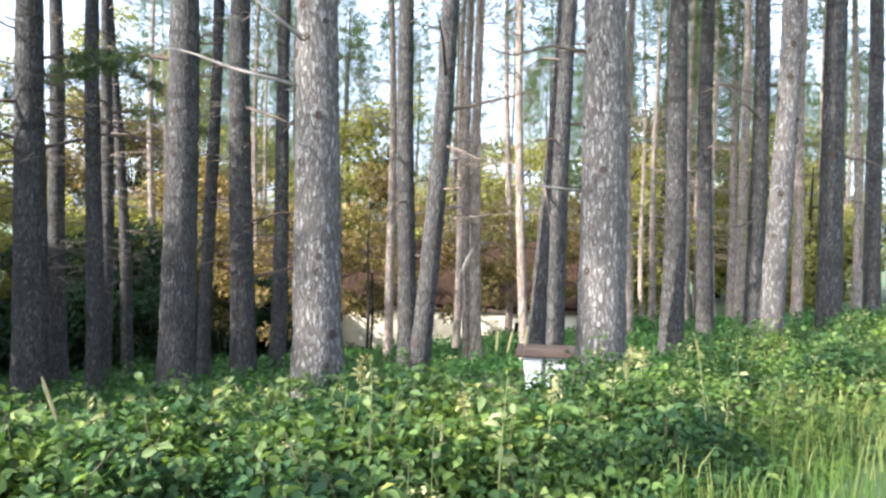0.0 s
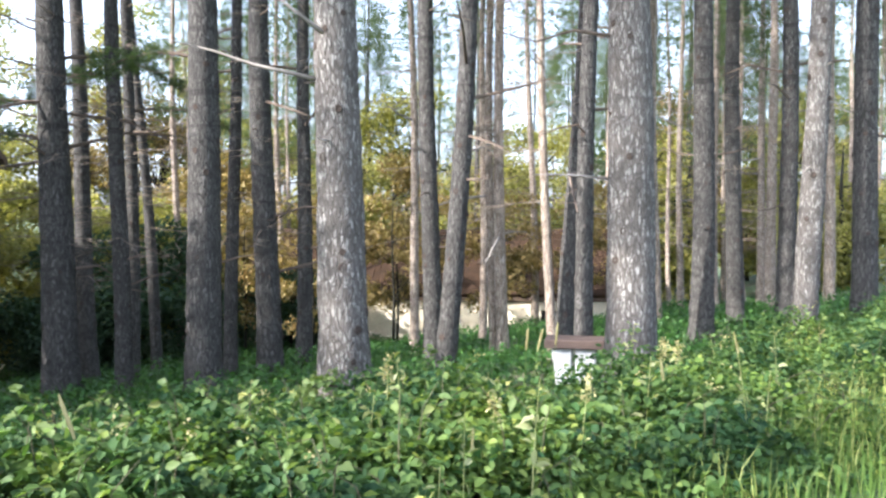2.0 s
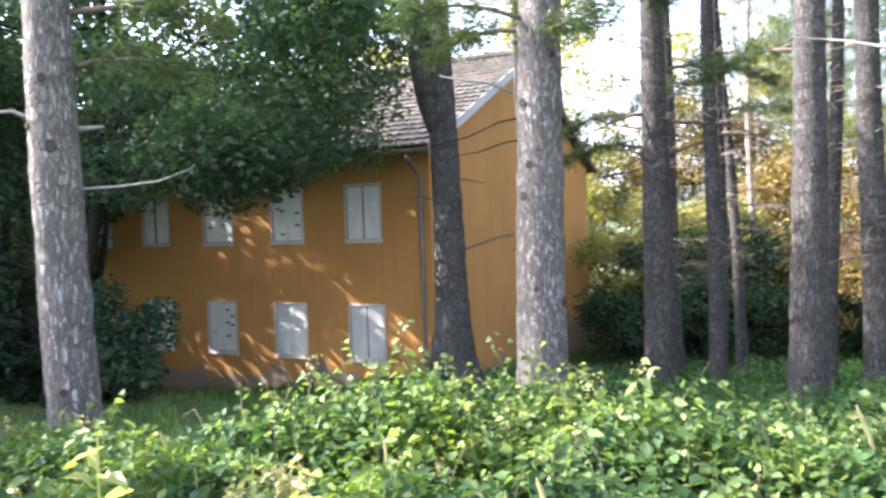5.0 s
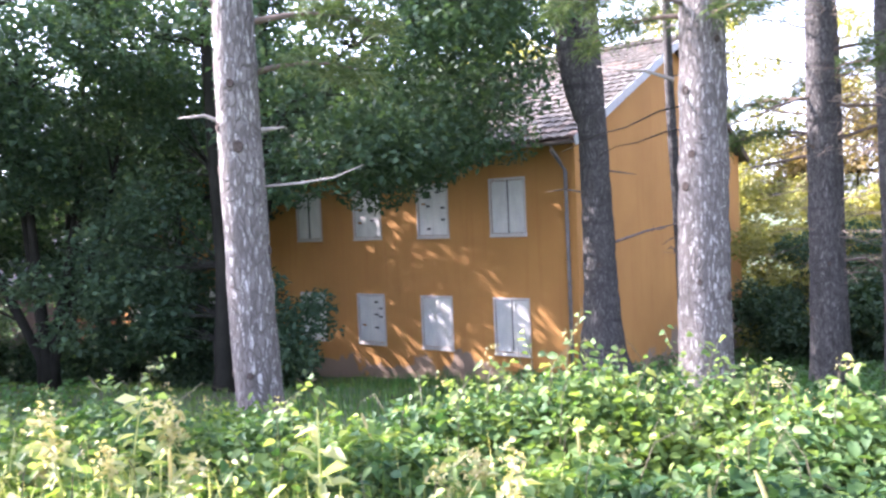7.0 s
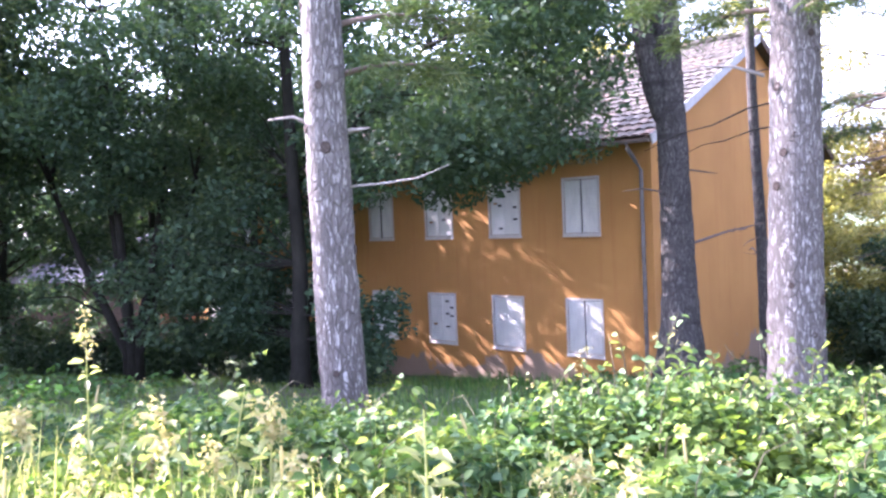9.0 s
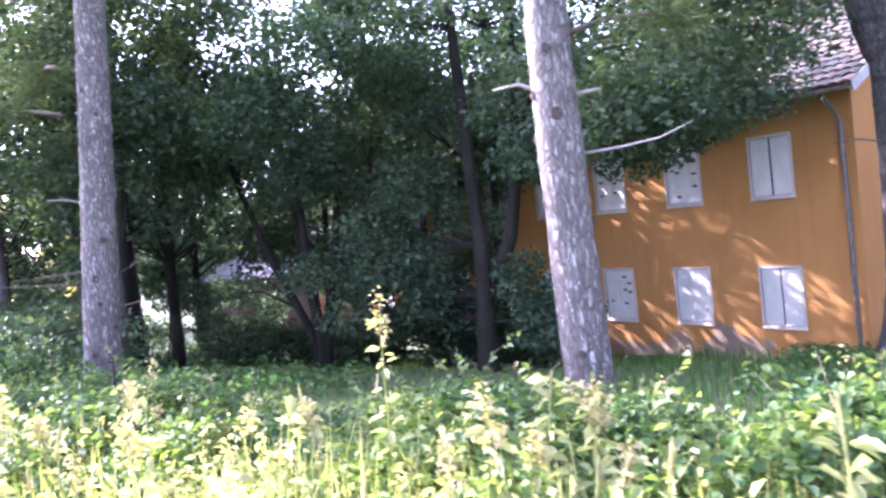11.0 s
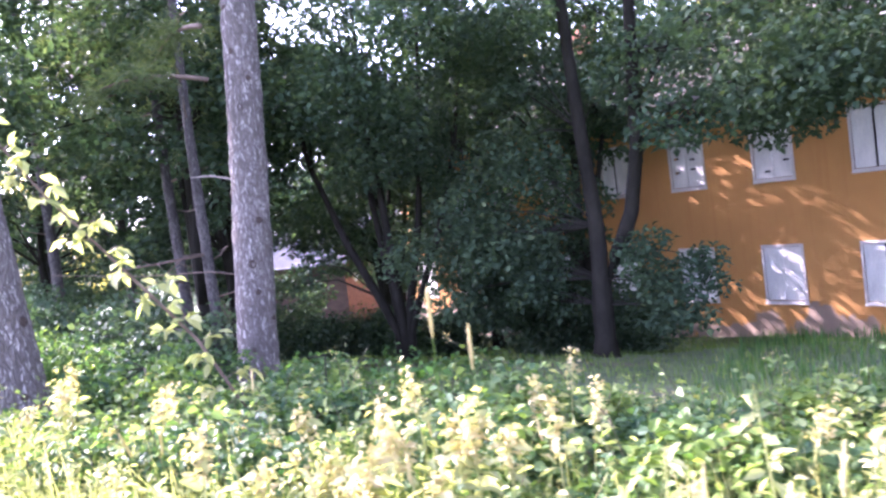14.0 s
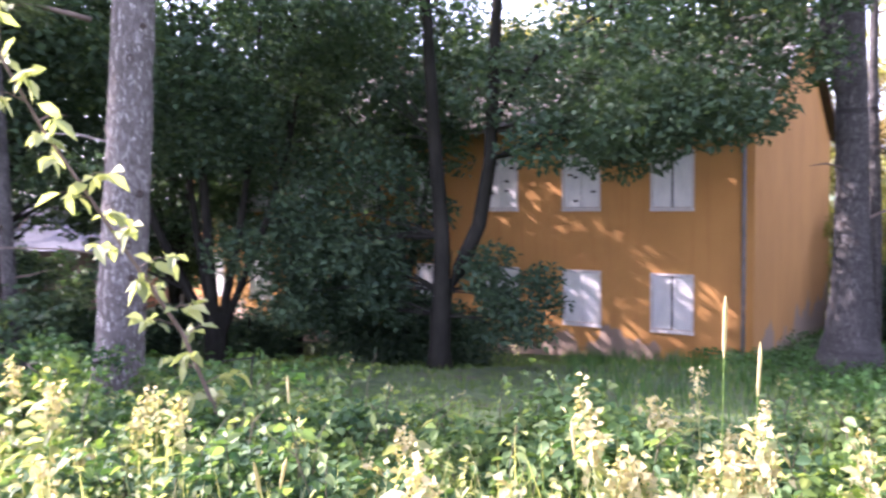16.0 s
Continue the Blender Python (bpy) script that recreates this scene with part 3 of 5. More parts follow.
def build_shed():
    ob = empty("shed", -36.5, 16.6, -3.4, "low shed with a grey sheet roof beside the house", "shed")
    ob.rotation_euler = (0, 0, radians(24))
    bm = bmesh.new()
    box(bm, -4.0, 3.6, 0, 0.2, 0, 2.9)
    box(bm, -4.0, -3.8, 0.202, 5.0, 0, 2.9)
    box(bm, 3.4, 3.6, 0.202, 5.0, 0, 2.9)
    box(bm, -4.0, 3.6, 5.002, 5.2, 0, 4.4)
    part("wall", bm, BROWNWOOD, ob, "dark reddish boarded wall")
    bm = bmesh.new()
    rows = []
    for y in (-0.5, 5.7):
        rows.append([[bm.verts.new((-4.4 + 0.053 * k, y, 0.02 * math.sin(k * math.pi / 2) + lift)) for k in range(160)] for lift in (0.0, 0.02)])
    for k in range(159):
        bm.faces.new((rows[0][0][k], rows[1][0][k], rows[1][0][k + 1], rows[0][0][k + 1]))
        bm.faces.new((rows[0][1][k], rows[0][1][k + 1], rows[1][1][k + 1], rows[1][1][k]))
        bm.faces.new((rows[0][0][k], rows[0][0][k + 1], rows[0][1][k + 1], rows[0][1][k]))
    roof = part("roof", bm, GREYROOF, ob, "pale grey ribbed sheet roof")
    roof.matrix_local = Matrix.Translation((0, 0, 2.98)) @ Matrix.Rotation(radians(19), 4, "X")


# ---- trees ----


def needle_crown(seed, h0, h1, radius, tufts, spread=0.5):
    """A pine crown round the origin: whorled limbs with tufts of needles."""
    rng = np.random.default_rng(seed)
    n = tufts
    hz = rng.uniform(0, 1, n) ** 0.8
    ang = rng.choice(np.linspace(0, 2 * math.pi, 9), n) + hz * 23.0 + rng.normal(0, 0.22, n)
    reach = radius * (1.05 - 0.85 * hz) * rng.uniform(0.25, 1.0, n) ** 0.6
    lev = np.round(hz * 13) / 13 + rng.normal(0, 0.018, n)
    c = np.stack([np.cos(ang) * reach, np.sin(ang) * reach, h0 + (h1 - h0) * lev + 0.14 * reach], axis=1)
    per = 12
    cc = np.repeat(c, per, axis=0) + rng.normal(0, 0.09, (n * per, 3))
    out = np.stack([np.cos(ang), np.sin(ang), np.full(n, 0.5)], axis=1)
    ax = np.repeat(out, per, axis=0) + rng.normal(0, 0.75, (n * per, 3))
    return leaves(cc, rng.uniform(0.13, 0.24, n * per), rng, 0.2, 0.11, 0.1, axis=ax)


CROWNS = []
for k, (a, b, r, n) in enumerate(((6.5, 15.5, 2.6, 950), (7.5, 17.0, 2.3, 850), (5.5, 14.5, 2.1, 750), (8.5, 17.5, 2.9, 1050))):
    v, f = needle_crown(40 + k, a, b, r, n)
    me_ob = mesh_arrays("crown", v, f, NEEDLE)
    CROWNS.append(me_ob.data)
    bpy.data.objects.remove(me_ob)


def twig_spray(seed, n, z0, z1, reach, w):
    """Whorls of thin dead limbs round a bare trunk, each with crooked side twigs, as one shared mesh."""
    rng = random.Random(seed)
    bm = bmesh.new()
    for i in range(n):
        a, z, ln = rng.uniform(0, 6.28), z0 + (z1 - z0) * (int(i * 9 / n) + rng.uniform(0, 0.25)) / 9, reach * rng.uniform(0.35, 1.0)
        d, side = Vector((math.cos(a), math.sin(a), 0)), Vector((-math.sin(a), math.cos(a), 0))
        rise, sway = rng.uniform(-0.18, 0.22), rng.uniform(-0.25, 0.25)
        pts = [d * (0.08 + ln * q) + side * (sway * ln * q * q) + Vector((0, 0, z + ln * (rise * q - 0.14 * q * q) + rng.gauss(0, 0.015))) for q in (0, 0.3, 0.65, 1.0)]
        tube(bm, pts, [w * 1.3, w, w * 0.75, w * 0.3], 4)
        for _ in range(5):
            k = rng.randrange(1, 3)
            p = pts[k].lerp(pts[k + 1], rng.random())
            e = p + (d * rng.uniform(0.3, 0.9) + side * rng.choice((-1, 1)) * rng.uniform(0.3, 0.8) + Vector((0, 0, rng.uniform(-0.35, 0.35)))) * ln * 0.3
            m = p.lerp(e, 0.5) + Vector((0, 0, rng.uniform(-0.04, 0.04)))
            tube(bm, [p, m, e], [w * 0.6, w * 0.5, w * 0.25], 3)
    me = bpy.data.meshes.new("branchwork")
    bm.to_mesh(me)
    bm.free()
    me.materials.append(DRY_TWIG)
    return me


SPRAYS = [twig_spray(60 + k, 36, 2.8, 9.5, 1.5 + 0.15 * k, 0.008) for k in range(4)]


def bough(parent, start, heading, length, seed, sag=0.15, needles=0.16, green=NEEDLE):
    """A live limb of a pine with needle tufts along it, as one branch and its needles."""
    rng = np.random.default_rng(seed)
    d = np.array([-math.sin(radians(heading)), math.cos(radians(heading)), 0.0])
    t = np.linspace(0, 1, 8)[:, None]
    pts = np.array(start) + d * t * length + np.array([0, 0, 1.0]) * (0.12 * length * np.sin(t * 2.2) - sag * length * t ** 2)
    bm = bmesh.new()
    tube(bm, [tuple(p) for p in pts], [0.03 * (1 - 0.85 * k / 7) * (0.6 + 0.3 * length) for k in range(8)], 6)
    limb = part("limb", bm, TWIG, parent, "", True)
    n = int(44 * length)
    tt = rng.uniform(0.25, 1.0, n)
    base = np.stack([np.interp(tt, t[:, 0], pts[:, k]) for k in range(3)], axis=1)
    side = np.cross(d, [0, 0, 1.0])
    off = rng.normal(0, 0.24, n)[:, None] * side * (1.1 - 0.6 * tt[:, None]) * length * 0.5 + np.array([0, 0, 1.0]) * rng.normal(0, 0.07, n)[:, None]
    per = 14
    cc = np.repeat(base + off, per, axis=0) + rng.normal(0, 0.03, (n * per, 3))
    v, f = leaves(cc, rng.uniform(0.7, 1.2, n * per) * needles, rng, 0.1, 0.06, 0.05, axis=np.repeat(d[None], n * per, axis=0) * 0.5 + rng.normal(0, 0.8, (n * per, 3)))
    mesh_arrays("needles", v, f, green, limb)


STEMS = {}


def pine(x, y, dia, lx, ly, height, bark, seed, label, dead=10, crown=0, low=2.0, spray=None):
    """A pine: leaning tapered trunk with whorl swellings, dead limbs and a crown."""
    rng = random.Random(seed)
    z0 = gz(x, y) - 0.15
    tree = empty("pine_tree", x, y, z0, label, "tree", "pine trees")
    sides = 16 if dia > 0.4 else 10
    bm = bmesh.new()
    pts, rad = [], []
    ph1, ph2 = rng.uniform(0, 6), rng.uniform(0, 6)
    z = 0.0
    whorl = rng.uniform(0.5, 0.9)
    while z < height:
        bend = 0.05 * (0.4 if dia > 0.45 else 1.0)
        pts.append((lx * z + bend * math.sin(z * 0.55 + ph1), ly * z + bend * math.sin(z * 0.47 + ph2), z))
        flare = 1 + (1.5 * math.exp(-z / 0.7) if dia > 0.6 else 0.45 * math.exp(-z / 0.28))
        swell = 1 + 0.05 * max(0.0, math.cos(2 * math.pi * z / whorl)) ** 6
        rad.append(0.5 * dia * flare * swell * (1 - 0.72 * (z / height) ** 0.9) * 1.06)
        z += 0.16 if z < 7 else 0.8
    tube(bm, pts, rad, sides, 0.035, rng)
    part("trunk", bm, bark, tree, "", True)
    # dead limbs
    if dead:
        for _ in range(dead):
            bm = bmesh.new()
            k = rng.randrange(int(low / 0.16), min(len(pts) - 2, 55))
            p, r = Vector(pts[k]), rad[k]
            a = rng.uniform(0, 2 * math.pi)
            ln = rng.choice((0.08, 0.12, 0.2, 0.4) if bark is BARK_PALE else (0.12, 0.25, 0.4, 0.7, 1.1, 1.7)) * rng.uniform(0.7, 1.2)
            d = Vector((math.cos(a), math.sin(a), rng.uniform(-0.25, 0.3)))
            mid = p + d * (r + ln * 0.5) + Vector((0, 0, rng.uniform(-0.06, 0.1) * ln))
            end = p + d * (r + ln) + Vector((rng.uniform(-0.1, 0.1), rng.uniform(-0.1, 0.1), rng.uniform(-0.2, 0.15))) * ln
            w = 0.01 + 0.008 * ln
            tube(bm, [p + d * r * 0.7, mid, end], [w * 1.3, w, w * 0.3], 5)
            if ln > 0.8:
                for _ in range(3):
                    q = p.lerp(end, rng.uniform(0.45, 0.9))
                    e = q + Vector((rng.uniform(-1, 1), rng.uniform(-1, 1), rng.uniform(-0.4, 0.5))) * 0.3 * ln
                    tube(bm, [q, e], [w * 0.5, w * 0.15], 4)
            part("dead_limb", bm, DEADWOOD if bark is not BARK_GREY else TWIG, tree)
    STEMS[tree.name] = (pts, rad)
    if spray is not None:
        ob = tagged(new("branchwork", SPRAYS[spray % 4]), "", "", "", "stuff")
        ob.parent, ob.matrix_local = tree, Matrix.Translation((lx * 4, ly * 4, 0)) @ Matrix.Rotation(rng.uniform(0, 6.28), 4, "Z")
    if crown is not None:
        ob = new("crown", CROWNS[crown % 4])
        ob.parent = tree
        ob.matrix_local = Matrix.Translation((lx * 9, ly * 9, height - 16.0)) @ Matrix.Rotation(rng.uniform(0, 6.28), 4, "Z") @ Matrix.Diagonal((rng.uniform(0.85, 1.1), rng.uniform(0.85, 1.1), 1, 1))
    return tree


PALE = "tall pine with pale flaking grey bark and dead branch stubs"
GREY = "tall straight pine with grey-brown bark and bare lower trunk"
SLIM = "slender pine with tan sunlit bark in the woods"
tree_a = pine(-4.66, 5.24, 0.37, 0.012, -0.012, 16.5, BARK_PALE, 11, PALE, 5, 1)
tree_b = pine(-2.43, 9.16, 0.54, 0.02, 0.008, 17.5, BARK_PALE, 12, PALE, 6, 3)
tree_c = pine(1.77, 9.65, 0.52, -0.006, 0.001, 17.0, BARK_PALE, 13, PALE, 3, 0)
tree_d = pine(4.94, 9.50, 0.54, -0.006, 0.003, 17.5, BARK_PALE, 14, PALE, 3, 3)
tree_e = pine(-11.4, 3.3, 0.46, 0.02, 0.085, 19.0, BARK_PALE, 15, PALE, 3, 2)
tree_f = pine(-10.75, 0.85, 0.48, -0.008, -0.047, 19.5, BARK_PALE, 16, PALE, 3, 2)
# trunks of the stand: x, y, thickness, lean x, lean y
STAND_NEAR = [
    (-2.55, 16.0, 0.58, 0.002, 0.0), (-3.2, 21.4, 0.42, -0.017, -0.004), (-1.60, 16.32, 0.31, 0.001, 0.0), (-1.87, 19.08, 0.29, 0.006, 0.001),
    (-1.5, 20.2, 0.26, -0.049, -0.007), (0.02, 13.92, 0.53, 0.01, 0.001), (0.32, 16.51, 0.26, 0.018, 0.001), (0.96, 15.6, 0.44, -0.004, 0.0),
    (1.61, 17.26, 0.32, 0.023, -0.001), (3.77, 14.83, 0.33, -0.006, 0.002), (3.5, 12.4, 0.29, 0.052, -0.012), (5.6, 13.1, 0.28, 0.038, -0.014),
    (5.45, 12.1, 0.26, 0.024, -0.009), (8.65, 14.31, 0.41, 0.008, -0.003), (10.80, 16.51, 0.37, -0.012, 0.008), (10.49, 14.29, 0.35, -0.015, 0.01),
    (8.88, 11.76, 0.38, 0.018, -0.013), (10.48, 12.39, 0.40, -0.002, 0.003), (13.42, 14.46, 0.34, -0.03, 0.03),
]
STAND_FAR = [
    (-2.03, 29.22, 0.28, -0.005, -0.001), (1.35, 29.0, 0.26, -0.004, 0.0), (4.24, 18.75, 0.21, -0.014, 0.003), (5.85, 19.18, 0.18, 0.013, -0.004),
    (5.15, 15.66, 0.18, -0.008, 0.003), (5.22, 15.41, 0.22, 0.0, 0.001), (9.3, 25.2, 0.25, -0.024, 0.009), (5.67, 13.87, 0.16, -0.034, 0.013),
    (10.27, 19.13, 0.26, -0.004, 0.004), (16.37, 29.48, 0.19, -0.016, 0.01), (14.71, 25.82, 0.24, 0.0, 0.002), (14.11, 22.70, 0.25, -0.003, 0.003),
    (17.51, 26.46, 0.26, -0.014, 0.011), (15.76, 22.81, 0.26, -0.004, 0.004), (14.31, 20.17, 0.30, -0.01, 0.009), (16.01, 20.14, 0.31, 0.0, 0.002),
    (19.19, 21.38, 0.27, -0.02, 0.023),
]
near_pines = []
for i, (x, y, d, lx, ly) in enumerate(STAND_NEAR):
    pale = i in (16,)
    near_pines.append(pine(x, y, d, lx, ly, 18.5 + (i * 7) % 4, BARK_PALE if pale else BARK_GREY, 100 + i, PALE if pale else GREY, 9, i, 2.2, i if y > 15.5 else None))
for i, (x, y, d, lx, ly) in enumerate(STAND_FAR):
    pine(x, y, d, lx, ly, 16.5 + (i * 5) % 5, BARK_WARM, 200 + i, SLIM, 5, i + 1, 2.5, i)
_rng = random.Random(77)
placed = [(a[0], a[1]) for a in STAND_NEAR + STAND_FAR]
tries = 0
while len(placed) < 86 and tries < 3000:
    tries += 1
    x, y = _rng.uniform(-4, 46), _rng.uniform(22, 58)
    if x < 14 and y < 35:
        continue
    if (x - 1) / (y - 1) > 0.95 or min((x - a) ** 2 + (y - b) ** 2 for a, b in placed) < 4.5:
        continue
    placed.append((x, y))
    pine(x, y, _rng.uniform(0.18, 0.32), _rng.uniform(-0.02, 0.02), _rng.uniform(-0.02, 0.02), _rng.uniform(15, 19), _rng.choice((BARK_WARM, BARK_GREY)), 300 + len(placed), SLIM, 2, len(placed), 3.0, len(placed))
# the dark trunk before the gable, the thin one beside it, and trunks at the far end of the verge
fork = pine(-6.02, 14.35, 0.62, -0.012, 0.0, 19.5, BARK_GREY, 31, "dark forked pine close to the house corner", 8, 2, 2.5)
pine(-5.95, 18.3, 0.27, -0.006, 0.0, 18.5, BARK_GREY, 32, GREY, 8, 1, 2.0)
for i, (x, y, d) in enumerate(((-19.0, 5.4, 0.26), (-21.0, 6.6, 0.3), (-23.5, 4.0, 0.28), (-26.0, 6.5, 0.3), (-16.5, 5.0, 0.22), (-27.0, 2.2, 0.3), (-30.0, 2.0, 0.3), (-33.0, -1.0, 0.28), (-38.0, -3.0, 0.32), (-33, 8, 0.3))):
    pine(x, y, d, 0.01, 0.02, 14 + i % 3, BARK_GREY, 400 + i, GREY, 10, i, 1.5)


def fork_stem():
    bm = bmesh.new()
    rng = random.Random(2)
    away = [0.46 * (1 - math.exp(-k * 0.38)) + 0.008 * k for k in range(22)]
    pts = [(-0.012 * (4.9 + 0.4 * k) - 0.78 * a, -0.63 * a, 4.9 + 0.4 * k) for k, a in enumerate(away)]
    tube(bm, pts, [0.215 - 0.006 * k - 0.08 * math.exp(-0.9 * k) for k in range(22)], 12, 0.03, rng)
    part("second_stem", bm, BARK_GREY, fork, "", True)


fork_stem()


def branch_of(tree, pts, w, mat=DEADWOOD, name="dead_branch"):
    bm = bmesh.new()
    base = Vector(tree.location)
    q = [Vector(p) - base for p in pts]
    tube(bm, q, [w * (1 - 0.75 * k / (len(q) - 1)) for k in range(len(q))], 7)
    part(name, bm, mat, tree, "", True)


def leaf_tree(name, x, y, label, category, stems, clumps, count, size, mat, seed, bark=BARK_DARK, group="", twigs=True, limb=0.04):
    """A broad-leaved tree: stems and limbs, and leaves gathered in drooping clumps. stems: lists of (x, y, z, r)
    from the foot; clumps: (x, y, z, radius), all from the foot."""
    rng = np.random.default_rng(seed)
    r2 = random.Random(seed)
    z0 = gz(x, y) - 0.12
    tree = empty(name, x, y, z0, label, category, group)
    for st in stems:
        bm = bmesh.new()
        tube(bm, [s[:3] for s in st], [s[3] for s in st], 9, 0.06, r2)
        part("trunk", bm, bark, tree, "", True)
    c = np.array(clumps, float)
    if twigs and stems:
        bm = bmesh.new()
        apart = name in ("maple_tree", "many_stemmed_tree")
        knots = [Vector(s[:3]) for st in stems for s in st[1:]]
        for cx, cy, cz, cr in clumps:
            p = Vector((cx, cy, cz))
            lower = [k for k in knots if k.z < p.z + 0.4] or knots
            q = min(lower, key=lambda k: (k - p).length)
            mid = q.lerp(p, 0.5) + Vector((r2.uniform(-0.3, 0.3), r2.uniform(-0.3, 0.3), 0.25)) * min(1.0, 25 * limb)
            tube(bm, [q, mid, p], [limb, 0.6 * limb, 0.15 * limb], 5)
            if apart:
                part("limb", bm, bark, tree)
                bm = bmesh.new()
        if apart:
            bm.free()
        else:
            tagged(part("branchwork", bm, bark, tree), "", "", "", "stuff")
    weight = c[:, 3] ** 2
    pick = rng.choice(len(c), count, p=weight / weight.sum())
    dirs = unit(rng.normal(size=(count, 3)))
    rad = c[pick, 3] * rng.uniform(0.15, 1.0, count) ** 0.5
    pos = c[pick, :3] + dirs * rad[:, None] * np.array([1, 1, 0.62])
    pos[:, 2] -= 0.22 * np.hypot(pos[:, 0] - c[pick, 0], pos[:, 1] - c[pick, 1])
    v, f = leaves(pos, rng.uniform(0.7, 1.25, count) * size, rng, 0.5, 0.66, 0.2)
    mesh_arrays("crown", v, f, mat, tree)
    return tree


def clump_cloud(seed, n, centre, radii, r0, r1, low=-1.0):
    """n clumps inside an ellipsoid, thicker towards its skin, with gaps."""
    rng = random.Random(seed)
    out = []
    while len(out) < n:
        d = Vector((rng.gauss(0, 1), rng.gauss(0, 1), rng.gauss(0, 1))).normalized() * rng.uniform(0.35, 1.0) ** 0.6
        p = [centre[k] + d[k] * radii[k] for k in range(3)]
        if p[2] < low:
            continue
        if noise.noise(Vector(p) * 0.75 + Vector((seed, 0, 0))) < -0.08:
            continue
        out.append((p[0], p[1], p[2], rng.uniform(r0, r1)))
    return out


SHADE = "spreading broad-leaved tree with dark green foliage"
def raised(clumps, x0, low):
    return [(x, y, max(z, low + 0.25 * r + 0.45 * math.sin(2.6 * x + 1.9 * y)), r) if x > x0 else (x, y, z, r) for x, y, z, r in clumps]


maple_clumps = [c for k, c in enumerate(clump_cloud(3, 104, (1.8, 1.3, 7.4), (5.4, 5.0, 3.9), 0.7, 1.3, 3.4)) if c[2] < 7.0 or k % 5 > 2]
maple_clumps += [
    (-0.8, -0.6, 3.9, 0.9), (-1.9, -1.2, 3.2, 0.9), (-1.3, -1.4, 2.4, 0.8), (-2.3, -1.7, 1.6, 0.8), (-0.9, -0.9, 1.6, 0.6), (-2.9, -2.0, 2.5, 0.9), (-1.6, -0.2, 4.4, 1.0), (3.2, 1.4, 4.1, 0.9),
    (4.6, 1.6, 4.2, 0.8), (2.6, -0.6, 4.2, 0.9), (0.5, -0.8, 4.9, 1.0), (-1.2, -0.5, 2.2, 0.8), (-2.0, 0.2, 1.7, 0.8), (-2.8, 0.6, 2.0, 0.8), (-1.4, 0.7, 1.3, 0.7), (-2.4, -0.6, 1.2, 0.7),
    (-3.4, 0.2, 2.6, 0.9), (3.2, 0.8, 3.4, 0.7), (4.3, 0.9, 3.3, 0.7), (5.2, 1.0, 3.7, 0.8), (-0.8, 0.5, 3.2, 0.9), (-3.0, -0.2, 3.6, 1.0)]
maple_clumps += [(-0.9 - 0.45 * (k % 6) + 0.2 * math.sin(k * 2.1), 0.9 * math.sin(k * 1.7), 1.25 + 0.42 * (k // 6) + 0.25 * math.sin(k * 3.3), 0.62) for k in range(24)]
maple_clumps = [c for c in raised(maple_clumps, 2.5, 4.35) if not (1.8 < c[0] <= 2.5 and c[2] < 4.0)]
# the forked stems stand free of leaves on the road side
maple_clumps = [c for c in maple_clumps if not (2.3 < c[2] < 6.6 and 0.66 * c[0] - 0.75 * c[1] > 0.25 and -0.8 < 0.75 * c[0] + 0.66 * c[1] < 1.15)]
maple_clumps += [(1.6, 2.2, 7.6, 0.8), (2.4, 2.8, 7.2, 0.8), (1.0, 1.9, 8.2, 0.8), (2.2, 2.2, 8.4, 0.7), (3.0, 2.2, 7.0, 0.8), (3.6, 1.6, 7.6, 0.8), (4.2, 1.8, 7.0, 0.8), (3.2, 0.8, 8.0, 0.8), (4.8, 1.2, 7.4, 0.7), (2.8, 1.8, 6.2, 0.8), (4.4, 0.6, 6.0, 0.8)]
# low boughs that hang beside the trunk on the house side
maple_clumps += [(0.75 + 0.36 * (k % 4) + 0.1 * math.sin(k * 2.7), 0.5 + 0.5 * math.sin(k * 1.9), 0.95 + 0.42 * (k // 4) + 0.12 * math.sin(k * 3.1), 0.48) for k in range(14)]
leaf_tree("maple_tree", -12.6, 10.9, "forked maple with a wide dark green crown overhanging the house front", "tree",
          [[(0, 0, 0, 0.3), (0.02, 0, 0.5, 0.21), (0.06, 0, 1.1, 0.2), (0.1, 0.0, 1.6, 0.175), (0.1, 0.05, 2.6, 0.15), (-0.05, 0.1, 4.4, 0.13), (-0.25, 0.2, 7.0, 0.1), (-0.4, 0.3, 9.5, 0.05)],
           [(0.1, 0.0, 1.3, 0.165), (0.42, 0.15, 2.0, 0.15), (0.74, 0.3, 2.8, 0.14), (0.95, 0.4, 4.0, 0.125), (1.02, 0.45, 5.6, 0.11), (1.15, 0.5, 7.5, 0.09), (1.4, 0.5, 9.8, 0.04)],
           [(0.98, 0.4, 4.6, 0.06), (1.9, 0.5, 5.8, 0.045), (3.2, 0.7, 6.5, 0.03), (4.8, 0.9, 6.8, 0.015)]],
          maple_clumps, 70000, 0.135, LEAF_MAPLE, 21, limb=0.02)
stems = []
for k, (dx, dy, r) in enumerate(((-1.5, -1.3, 0.1), (-0.75, -0.1, 0.1), (0.1, -0.3, 0.12), (0.75, 0.75, 0.1), (1.5, 1.3, 0.085))):
    stems.append([(0.05 * dx, 0.05 * dy, 0, r + 0.06), (0.08 * dx, 0.08 * dy, 0.8, r + 0.01), (0.26 * dx, 0.26 * dy, 1.7, r), (0.55 * dx, 0.55 * dy, 3.0, r * 0.85), (0.85 * dx, 0.85 * dy, 4.8, r * 0.62), (1.05 * dx, 1.05 * dy, 6.8, r * 0.42), (1.25 * dx, 1.25 * dy, 9.0, r * 0.15)])
